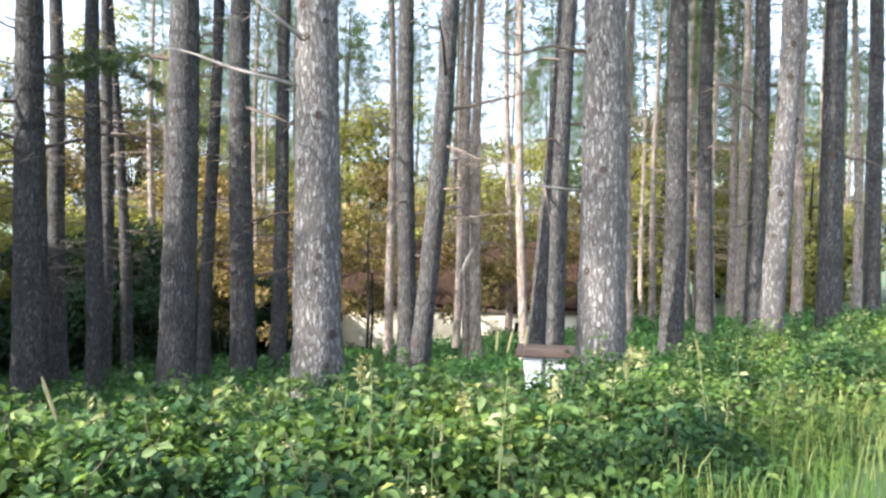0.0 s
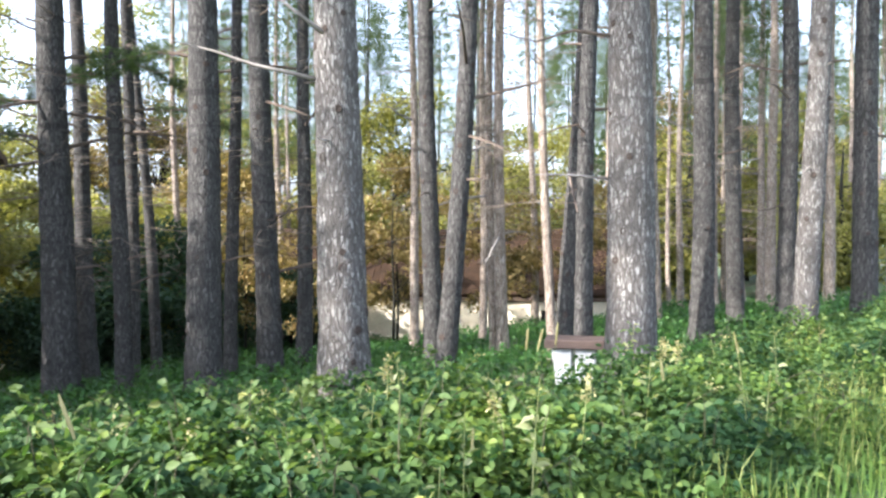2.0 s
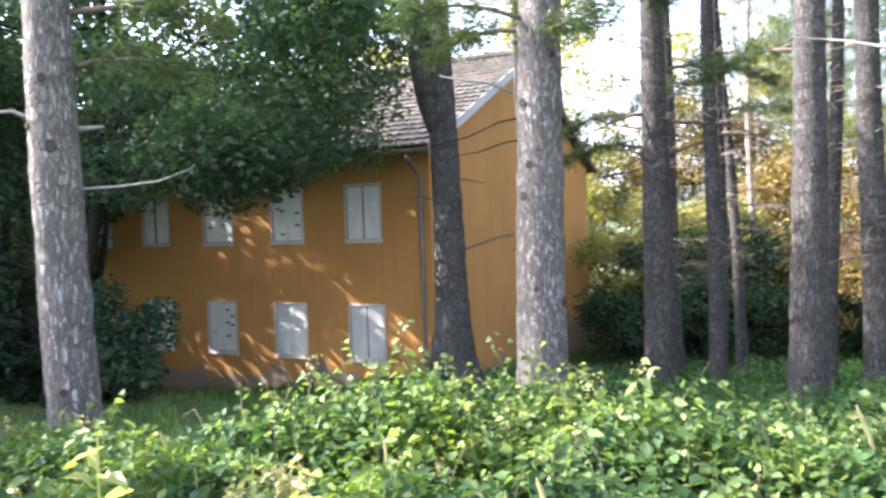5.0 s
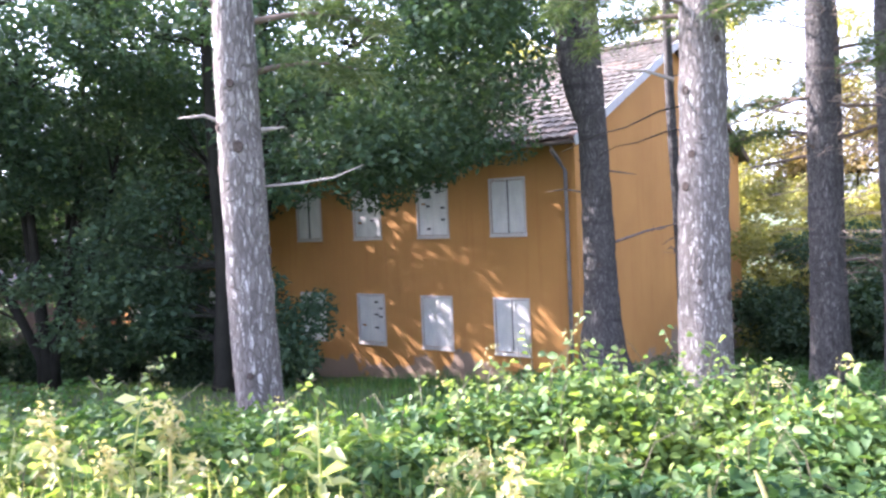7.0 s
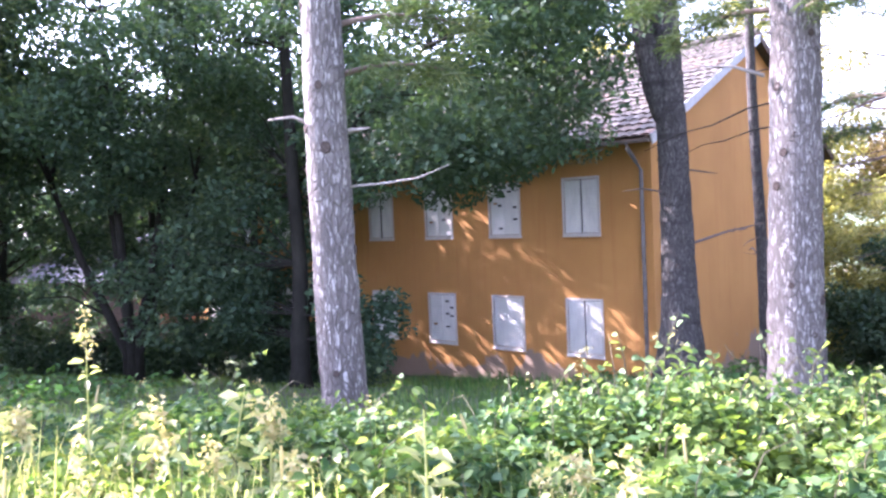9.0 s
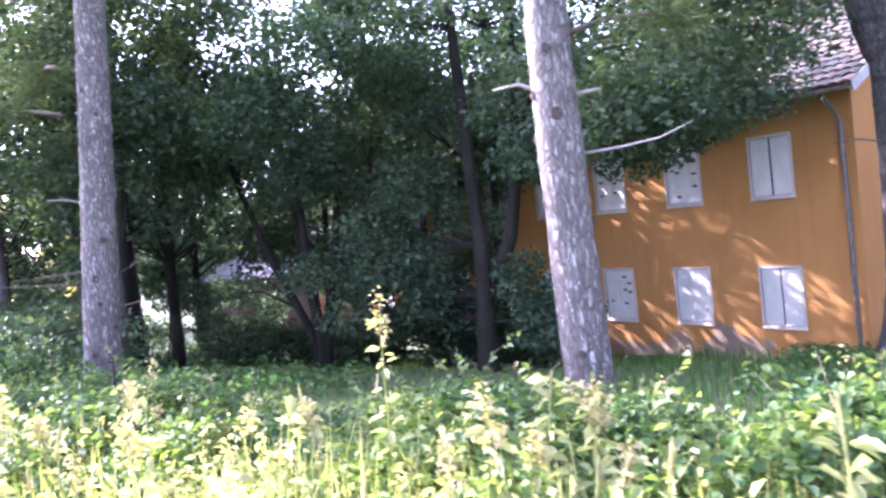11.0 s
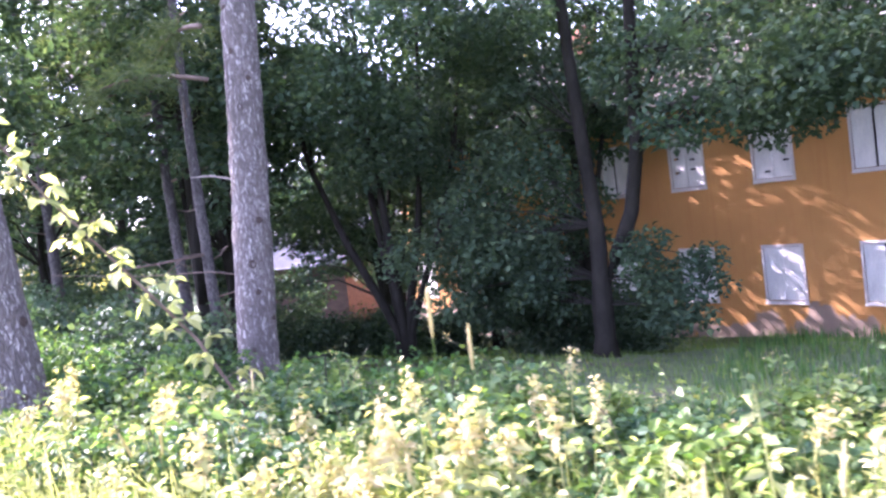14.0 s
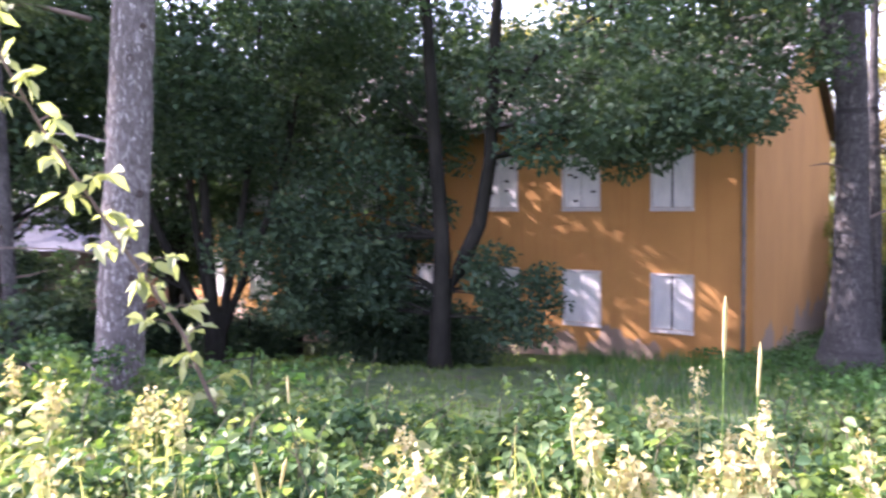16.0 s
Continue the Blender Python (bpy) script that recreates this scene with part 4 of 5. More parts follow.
leaf_tree("many_stemmed_tree", -17.6, 9.9, "many-stemmed dark broad-leaved tree on the shaded lawn", "tree", stems,
          [c for k, c in enumerate(clump_cloud(6, 66, (0, 0, 7.6), (4.4, 4.0, 3.6), 0.7, 1.2, 4.6)) if c[2] < 7.6 or k % 5 > 1] + [(1.9, 1.4, 2.6, 0.6), (-1.7, -1.5, 2.2, 0.4), (-2.1, -0.8, 2.6, 0.6), (2.6, 1.4, 2.9, 0.6), (0.4, 2.0, 3.4, 0.8), (-0.8, 1.6, 3.0, 0.7)], 28000, 0.14, LEAF_MAPLE, 22)
def opened(x, y, clumps):
    """Drops clumps so the evening sun patches the foot of the house front."""
    keep = []
    for i, c in enumerate(clumps):
        d = (HY - y - c[1]) / -TO_SUN.y
        at_x, at_z = x + c[0] - d * TO_SUN.x, gz(x, y) + c[2] - d * TO_SUN.z
        if not (d > 0 and HX - 7.5 < at_x < HX + 0.5 and HZ - 0.3 < at_z < HZ + 3.2 and i % 5):
            keep.append(c)
    return keep


UPPER = [(0.4, 2.1, 7.8, 0.9), (-0.3, 2.0, 8.6, 0.9), (1.2, 2.3, 7.7, 0.8), (1.9, 2.1, 7.9, 0.9), (2.6, 2.2, 8.4, 0.9), (0.1, 2.6, 7.1, 0.7), (-0.5, 2.6, 7.5, 0.7), (0.5, 2.7, 6.6, 0.6), (-1.4, 2.1, 8.2, 0.8), (-0.6, 1.2, 7.8, 0.8), (-1.2, 1.0, 8.3, 0.8), (0.3, 1.5, 7.3, 0.7)]   # boughs towards the house, added to keep sun off its upper front
UPPER += [(-2.2 + 0.75 * (k % 5), 1.2 + 0.3 * math.sin(2.1 * k), 8.9 + 0.75 * (k // 5), 0.7) for k in range(5)]
# more boughs added as sun blockers for the upper front
UPPER_FAR = [(-2.0 + 0.85 * (k % 6), 0.4 + 0.4 * math.sin(1.7 * k), 8.7 + 0.8 * (k // 6), 0.75) for k in range(6)]
# the last three trees are added to block sun from house front and shed roof
for k, (x, y, h, r) in enumerate(((-22.5, 8.0, 6.2, 4.2), (-27.5, 10.5, 6.5, 4.6), (-20.0, 6.2, 7.0, 3.2), (-26.5, 4.5, 6.5, 4.0), (-33.0, 6.0, 6.5, 5.0), (-16.2, 14.6, 8.6, 3.0), (-24.0, 13.8, 6.5, 4.0), (-38.0, 1.5, 6.2, 5.0), (-20.6, 15.4, 7.0, 3.2), (-26.5, 16.2, 6.2, 2.6), (-42.0, 14.6, 7.0, 4.2))):
    st = [[(0, 0, 0, 0.2), (0.1, 0, 1.5, 0.16), (0.0, 0.1, 3.5, 0.13), (0.2, 0.1, 6.0, 0.09), (0.2, 0.2, 9.0, 0.03)],
          [(0.05, 0, 1.3, 0.13), (-0.5, 0.2, 3.0, 0.1), (-1.0, 0.3, 5.5, 0.06)], [(0.05, 0, 1.6, 0.12), (0.7, -0.2, 3.2, 0.09), (1.3, -0.1, 5.6, 0.05)]]
    leaf_tree("shade_tree", x, y, SHADE, "tree", st, opened(x, y, clump_cloud(60 + k, 48, (0, 0, h), (r, r, 3.9), 0.7, 1.3, 2.2)) + (UPPER if k == 5 else UPPER_FAR if k == 8 else []), {5: 15000, 6: 14000, 8: 13000}.get(k, 17000), 0.18, LEAF_MAPLE, 80 + k, group="shade trees")
# sunny trees and bushes behind the stand
for k, (x, y, h, r, low) in enumerate(((-6.0, 42.0, 6.5, 4.5, 0.3), (1.0, 43.0, 6.0, 5.0, 0.5), (8.0, 42.0, 6.6, 4.5, 0.4), (15.0, 43.0, 6.0, 4.8, 0.4), (23.0, 42.0, 6.4, 4.5, 0.4), (31.0, 40.0, 6.5, 5.0, 0.4), (40.0, 36.0, 6.5, 5.0, 0.4), (4.5, 37.0, 4.5, 3.5, 0.4), (-1.5, 37.5, 5.0, 3.0, 0.4), (11.5, 36.5, 4.2, 3.2, 0.4), (19.0, 36.0, 4.6, 3.4, 0.4),
                                        (-11.0, 37.0, 5.0, 4.5, 0.3), (-4.0, 33.5, 3.5, 2.8, 0.2), (-15.0, 44.0, 7.5, 5.5, 0.5), (-24.0, 40.0, 8.5, 6.0, 0.5), (27.0, 33.0, 3.0, 3.0, 0.3), (-34.0, 33.0, 7.5, 5.5, 0.5), (-13.0, 40.0, 9.5, 5.0, 2.0), (-21.5, 37.5, 10.0, 5.0, 2.0), (-5.0, 46.0, 9.0, 5.0, 2.0))):
    st = [[(0, 0, 0, 0.2), (0.1, 0, 2.0, 0.15), (0.0, 0.1, 5.0, 0.08), (0.1, 0.1, 7.0, 0.03)]]
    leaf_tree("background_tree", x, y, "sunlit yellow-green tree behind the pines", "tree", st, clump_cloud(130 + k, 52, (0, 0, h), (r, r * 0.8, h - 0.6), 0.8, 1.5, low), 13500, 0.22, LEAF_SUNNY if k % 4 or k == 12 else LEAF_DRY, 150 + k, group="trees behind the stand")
# four of the bushes take the leaf colour with sunlight painted in
for k, (x, y, r) in enumerate(((-3.2, 26.5, 1.6), (-5.2, 27.2, 2.0), (-1.0, 33.5, 2.0), (5.5, 34.0, 2.4), (-6.4, 30.8, 3.0), (-3.4, 28.6, 2.6), (-0.6, 28.2, 2.2), (1.6, 28.4, 1.6), (-8.6, 37.2, 3.2), (-8.9, 34.5, 2.0))):
    leaf_tree("bush", x, y, "dense green bush at the edge of the pines", "bush", [[(0, 0, 0, 0.08), (0.1, 0, 1.0, 0.05), (0.1, 0.1, 2.0, 0.02)]],
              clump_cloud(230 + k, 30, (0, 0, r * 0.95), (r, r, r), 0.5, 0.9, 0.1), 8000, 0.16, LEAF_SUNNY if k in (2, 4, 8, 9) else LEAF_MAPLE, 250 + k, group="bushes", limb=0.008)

for k, (x, y, r) in enumerate(((-16.0, 3.6, 1.0), (-18.5, 3.2, 1.3), (-21.5, 3.0, 1.5), (-25.0, 8.5, 1.8), (-30.0, 12.5, 2.2), (-31.0, 5.5, 2.0), (-36.0, 9.5, 2.5), (-29.0, -0.5, 2.0), (-37.0, -4.5, 2.6), (-43.0, 4.0, 3.0), (-45.0, -8.0, 3.0), (-16.8, 12.8, 1.2), (-15.2, 12.7, 1.1), (-18.7, 11.7, 0.7), (-14.0, 13.2, 0.9), (-21.4, 12.7, 1.0), (-23.2, 11.7, 1.0), (-24.6, 10.6, 1.0))):
    leaf_tree("shade_bush", x, y, "dense dark green bush in the shade of the trees", "bush", [[(0, 0, 0, 0.06), (0.1, 0, 0.6, 0.04), (0.1, 0.1, 1.2, 0.02)]],
              clump_cloud(330 + k, 26, (0, 0, r * 0.8), (r * 1.3, r * 1.3, r * 0.85), 0.4, 0.8, 0.1), 5000, 0.13 + 0.03 * (x < -28), LEAF_MAPLE, 350 + k, group="shade bushes", limb=0.008)
for k, (x, y, r) in enumerate(((-52.0, 22.0, 7), (-55.0, 10.0, 7), (-56.0, -2.0, 7), (-54.0, -14.0, 7), (-46.0, 32.0, 7), (-60, -26, 7), (50, 44, 6), (54, 30, 6), (56, 16, 6), (36, 54, 6), (27, 52, 6), (43, 57, 6))):
    leaf_tree("far_tree", x, y, "full green tree at the far side of the clearing", "tree", [[(0, 0, 0, 0.25), (0.1, 0, 3.0, 0.18), (0.1, 0.1, 8.0, 0.05)]],
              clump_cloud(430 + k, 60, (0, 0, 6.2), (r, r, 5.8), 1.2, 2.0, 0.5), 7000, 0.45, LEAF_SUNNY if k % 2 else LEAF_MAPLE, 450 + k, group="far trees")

for k, (x, y, h, r) in enumerate(((2.2, 24.6, 2.6, 1.4), (4.8, 25.2, 2.3, 1.3), (7.2, 24.0, 2.5, 1.4), (0.2, 26.6, 2.8, 1.4), (9.8, 23.6, 2.4, 1.3), (3.6, 27.2, 3.2, 1.5), (1.2, 25.6, 3.4, 1.5), (6.0, 26.4, 3.4, 1.5), (8.4, 25.6, 3.3, 1.4), (11.6, 24.6, 3.0, 1.4), (4.4, 23.4, 3.6, 1.2))):
    leaf_tree("young_pine", x, y, "young pine with browned sparse needles before the outbuilding", "tree", [[(0, 0, 0, 0.05), (0.05, 0, 1.6, 0.04), (0.0, 0.1, 3.2, 0.025), (0.05, 0.1, 4.4, 0.01)]],
              clump_cloud(530 + k, 20, (0, 0, h + 0.3), (r, r, 1.9), 0.3, 0.6, 1.1), 2200, 0.13, LEAF_DRY, 550 + k, BARK_DARK, "young pines", limb=0.012)

for k, (x, y, r) in enumerate(((-9.9, 1.6, 0.75), (-10.9, 2.4, 0.8), (-12.4, 1.7, 0.9), (-9.1, 2.9, 0.6))):
    leaf_tree("verge_bush", x, y, "waist-high leafy bush at the foot of the verge pines", "bush", [[(0, 0, 0, 0.02), (0.05, 0, 0.5, 0.015), (0.05, 0.05, 1.0, 0.006)]],
              clump_cloud(630 + k, 22, (0, 0, r * 0.8), (r, r, r * 0.75), 0.2, 0.4, 0.1), 3600, 0.075, LEAF_BRAMBLE, 650 + k, group="verge bushes", limb=0.008)

# unseen tree added past the end of the walk to shade the bramble bank's back
_x, _y = us(17.0, 7.5)
leaf_tree("bank_shade_tree", _x, _y, "unseen leafy tree added to shade the bramble bank", "tree", [[(0, 0, 0, 0.2), (0.05, 0, 2.5, 0.16), (0, 0.05, 6.0, 0.09), (0, 0, 10.0, 0.03)]],
          clump_cloud(71, 46, (0, 0, 8.0), (2.8, 2.4, 3.6), 0.6, 1.1, 4.6), 15000, 0.18, LEAF_MAPLE, 72)

# ---- undergrowth ----
RNG = np.random.default_rng(9)


def wave(u, s, seed=0.0):
    return (np.sin(u * 1.1 + seed) * np.cos(s * 1.7 + 0.6 * seed) + 0.6 * np.sin(u * 2.7 + s * 1.9 + seed * 2) + 0.4 * np.cos(u * 4.9 - s * 3.1 + seed)) / 2.0


def hillocks(u, s, cell=0.62):
    """Rounded tussocks of growth on a jittered grid, 0 to 1."""
    u, s = np.asarray(u, float), np.asarray(s, float)
    i, j = np.floor(u / cell), np.floor(s / cell)
    best = np.zeros_like(u)
    for di in (-1, 0, 1):
        for dj in (-1, 0, 1):
            a, b = i + di, j + dj
            h1, h2, h3 = (np.abs(np.sin(a * p + b * q)) * 4375.85 % 1.0 for p, q in ((12.71, 31.17), (26.95, 18.33), (41.3, 9.7)))
            d2 = ((a + h1) * cell - u) ** 2 + ((b + h2) * cell - s) ** 2
            best = np.maximum(best, (0.35 + 0.65 * h3) * np.clip(1 - d2 / (0.3 + 0.25 * h3) ** 2, 0, 1))
    return best


def thicket_top(u, s):
    """Height of the bramble bank above the road level."""
    fall = np.interp(s, FALL_S, FALL_Z)
    edge = np.clip((s - 1.6) / 1.2, 0, 1) * np.clip((6.6 - s) / 1.4, 0, 1)
    mound = 0.42 * np.exp(-((u - 0.75) ** 2) / 0.9 - ((s - 4.9) ** 2) / 1.6) - 0.42 * np.exp(-((u + 6.0) ** 2) / 3.0 - ((s - 5.4) ** 2) / 2.4)
    return fall + edge * (0.26 + 0.07 * np.clip(u, 0, 3) / 3 + 0.15 * wave(u, s, 1.0) + 0.34 * hillocks(u, s)) + mound


def bramble(name, u0, u1, s0, s1, count, size, label, seed):
    rng = np.random.default_rng(seed)
    u, s = rng.uniform(u0, u1, count), rng.uniform(s0, s1, count)
    top = thicket_top(u, s)
    p = P0 + u[:, None] * ALONG + s[:, None] * ACROSS
    g = ground_z(p[:, 0], p[:, 1])
    depth = np.minimum(rng.exponential(0.16, count), np.maximum(top - g, 0.02))
    z = np.maximum(top - depth + rng.normal(0, 0.03, count), g + 0.03)
    c = np.column_stack([p, z])
    cc = np.repeat(c, 3, axis=0) + rng.normal(0, 0.035, (count * 3, 3))
    v, f = leaves(cc, rng.uniform(0.7, 1.25, count * 3) * size, rng, 0.9, 0.68, 0.16, fine=True)
    tagged(mesh_arrays(name, v, f, LEAF_BRAMBLE), label, "brambles", "", "stuff")


BR = "thick bank of leafy green brambles along the verge"
bramble("bramble_thicket", -16, -4, 1.9, 7.0, 54000, 0.05, BR, 1)
bramble("bramble_thicket", -4, 2.0, 2.0, 6.8, 38000, 0.06, BR, 2)
bramble("bramble_thicket", 2.0, 9, 2.7, 6.8, 34000, 0.058, BR, 3)
bramble("bramble_thicket", 9, 24, 2.7, 6.8, 24000, 0.075, BR, 4)


def canes():
    rng = random.Random(4)
    bm = bmesh.new()
    for _ in range(110):
        u, s = rng.uniform(-8, 13), rng.uniform(2.3, 6.0)
        x, y = us(u, s)
        z = gz(x, y)
        top = float(thicket_top(np.array(u), np.array(s))) + rng.uniform(0.0, 0.16)
        a, ln = rng.uniform(0, 6.28), rng.uniform(0.4, 1.1)
        arc = [(x + ln * q * math.cos(a + 0.4 * q), y + ln * q * math.sin(a + 0.4 * q), z + (top - z) * (1 - (2 * q - 1.1) ** 2 / 1.21)) for q in (0, 0.15, 0.35, 0.55, 0.75, 0.95)]
        tube(bm, arc, [0.004, 0.0037, 0.0033, 0.0028, 0.0022, 0.0012], 4)
    ob = finish("bramble_canes", bm, CANE)
    tagged(ob, "thin arching brown bramble canes", "brambles", "", "stuff")


canes()


def leafy_shoots(n, u0, u1, s0, s1, seed, rise=0.3):
    """Young bramble shoots standing out of the bank, leafy to the tip, some with sprays of pale blossom."""
    rng = np.random.default_rng(seed)
    r2 = random.Random(seed)
    bm = bmesh.new()
    cs, ax, sz, bl = [], [], [], []
    for _ in range(n):
        u, s = r2.uniform(u0, u1), r2.uniform(s0, s1)
        x, y = us(u, s)
        top = float(thicket_top(np.array(u), np.array(s)))
        a, h, ln = r2.uniform(0, 6.28), r2.uniform(0.4, 1.0) * rise, r2.uniform(0.05, 0.35)
        d = np.array([math.cos(a), math.sin(a), 0.0])
        pts = [np.array([x, y, top - 0.15]), np.array([x, y, top + 0.5 * h]) + d * ln * 0.35, np.array([x, y, top + h]) + d * ln]
        tube(bm, [tuple(p) for p in pts], [0.004, 0.003, 0.0015], 4)
        for k in range(r2.randint(7, 13)):
            q = k / 12.0
            p = pts[1] * (1 - q) + pts[2] * q if k % 2 else pts[0] * (1 - q) + pts[1] * q
            o = np.array([r2.gauss(0, 1), r2.gauss(0, 1), r2.uniform(-0.2, 0.6)])
            cs.append(p + 0.015 * o)
            ax.append(o)
            sz.append(r2.uniform(0.035, 0.075))
        if r2.random() < 0.14:
            for _ in range(14):
                bl.append(pts[2] + np.array([r2.gauss(0, 0.022), r2.gauss(0, 0.022), r2.gauss(0.01, 0.02)]))
    tagged(finish("bramble_stems", bm, CANE), "thin stems of young bramble shoots", "brambles", "", "stuff")
    v, f = leaves(np.array(cs), np.array(sz), rng, 0.5, 0.62, 0.2, True, np.array(ax) * 2)
    tagged(mesh_arrays("bramble_shoots", v, f, LEAF_SHOOT), "bright young bramble shoots above the bank", "brambles", "", "stuff")
    if bl:
        v, f = leaves(np.array(bl), rng.uniform(0.012, 0.022, len(bl)), rng, 0.6, 0.8, 0.1)
        tagged(mesh_arrays("bramble_blossom", v, f, STRAW), "pale sprays of bramble buds", "brambles", "", "stuff")


leafy_shoots(120, -9, -3.0, 2.1, 5.0, 8, 0.2)
leafy_shoots(220, -3.0, 2.0, 2.1, 5.6, 5, 0.26)
leafy_shoots(60, -0.5, 1.7, 4.2, 5.6, 6, 0.4)
leafy_shoots(300, 2.0, 12, 2.6, 5.8, 7, 0.3)


def scatter_grass(name, n, u0, u1, s0, s1, h0, h1, width, mat, label, seed, lift=0.0):
    rng = np.random.default_rng(seed)
    u, s = rng.uniform(u0, u1, n), rng.uniform(s0, s1, n)
    keep = wave(u, s, seed) + rng.normal(0, 0.35, n) > -0.35
    u, s = u[keep], s[keep]
    p = P0 + u[:, None] * ALONG + s[:, None] * ACROSS
    r = np.column_stack([p, ground_z(p[:, 0], p[:, 1]) - 0.02 + lift])
    inside = (p[:, 0] < HX + 0.1) & (p[:, 0] > HX - LONG - 0.1) & (p[:, 1] > HY - 0.15) & (p[:, 1] < HY + DEEP)
    r = r[~inside]
    v, f = blades(r, rng.uniform(h0, h1, len(r)), rng, width)
    tagged(mesh_arrays(name, v, f, mat), label, "grass", "", "stuff")


scatter_grass("verge_grass", 9000, -11, 1.0, 1.2, 2.6, 0.12, 0.34, 0.003, GRASS, "long green verge grass", 1)
scatter_grass("verge_grass", 9000, 1.0, 12, 1.3, 3.2, 0.3, 0.7, 0.004, GRASS, "long green verge grass", 2)
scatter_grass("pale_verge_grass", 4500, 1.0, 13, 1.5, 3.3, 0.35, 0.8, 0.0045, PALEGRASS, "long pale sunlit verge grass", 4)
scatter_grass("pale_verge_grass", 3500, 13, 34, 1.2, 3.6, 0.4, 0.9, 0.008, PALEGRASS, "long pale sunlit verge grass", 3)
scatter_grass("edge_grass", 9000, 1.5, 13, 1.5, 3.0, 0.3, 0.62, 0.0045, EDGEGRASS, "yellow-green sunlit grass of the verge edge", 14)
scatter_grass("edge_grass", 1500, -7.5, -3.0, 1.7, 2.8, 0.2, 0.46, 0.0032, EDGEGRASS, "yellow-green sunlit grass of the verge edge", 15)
scatter_grass("road_edge_grass", 9000, -14, 14, -3, 1.2, 0.04, 0.12, 0.005, GRASS, "short trodden grass of the path", 5)
scatter_grass("woodland_grass", 34000, -26, 6, 7.0, 30, 0.15, 0.45, 0.008, LEAF_HERB, "green grass and herbs under the pines", 6)
scatter_grass("lawn_grass", 42000, 2, 26, 7.0, 24, 0.06, 0.16, 0.008, GRASS, "short shaded lawn before the house", 7)


def weed_bed(n, u0, u1, s0, s1, h0, h1, size, label, seed):
    """Leafy pale weeds that crowd the sunny edge: stems bunched into uneven tufts, leaves all the way up."""
    rng = np.random.default_rng(seed)
    u, s = rng.uniform(u0, u1, n), rng.uniform(s0, s1, n)
    keep = wave(u * 2.3, s * 2.3, seed) + rng.normal(0, 0.25, n) > -0.2
    u, s = u[keep], s[keep]
    p = P0 + u[:, None] * ALONG + s[:, None] * ACROSS
    root = np.column_stack([p, ground_z(p[:, 0], p[:, 1])])
    h = rng.uniform(h0, h1, len(u)) * (0.75 + 0.35 * wave(u * 3.1, s * 3.1, seed + 3.0))
    lean = rng.normal(0, 0.16, (len(u), 2)) * h[:, None]
    per = 15
    q = np.tile(np.linspace(0.25, 1.0, per), len(u))[:, None]
    c = np.repeat(root, per, axis=0) + np.column_stack([np.repeat(lean, per, axis=0) * q, np.repeat(h, per)[:, None] * q])
    c = c + rng.normal(0, 0.028, c.shape) * (1.2 - 0.6 * q)
    v, f = leaves(c, rng.uniform(0.55, 1.2, len(c)) * size, rng, 0.5, 0.42, 0.2, fine=True)
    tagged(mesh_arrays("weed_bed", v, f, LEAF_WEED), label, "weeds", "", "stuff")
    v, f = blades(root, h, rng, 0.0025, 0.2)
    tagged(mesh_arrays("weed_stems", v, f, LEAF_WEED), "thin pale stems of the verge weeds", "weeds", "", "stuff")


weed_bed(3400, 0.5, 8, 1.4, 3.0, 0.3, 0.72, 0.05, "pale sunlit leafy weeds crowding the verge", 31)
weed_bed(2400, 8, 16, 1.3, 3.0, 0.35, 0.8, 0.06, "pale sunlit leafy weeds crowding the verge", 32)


def herbs(n, u0, u1, s0, s1, size, h, label, seed):
    rng = np.random.default_rng(seed)
    u, s = rng.uniform(u0, u1, n), rng.uniform(s0, s1, n)
    p = P0 + u[:, None] * ALONG + s[:, None] * ACROSS
    hh = h * np.clip(0.55 + 0.6 * wave(u * 0.7, s * 0.7, seed), 0.1, 1.3)
    z = ground_z(p[:, 0], p[:, 1]) + hh * rng.uniform(0.2, 1.0, n)
    v, f = leaves(np.column_stack([p, z]), rng.uniform(0.6, 1.3, n) * size, rng, 0.9, 0.6, 0.2)
    tagged(mesh_arrays("undergrowth", v, f, LEAF_HERB), label, "undergrowth", "", "stuff")


herbs(52000, -24, 3.0, 6.5, 26, 0.11, 0.55, "knee-high green herbs on the woodland floor", 11)
herbs(9000, 9, 30, 6.0, 12, 0.12, 0.7, "tangled green growth under the shade trees", 12)


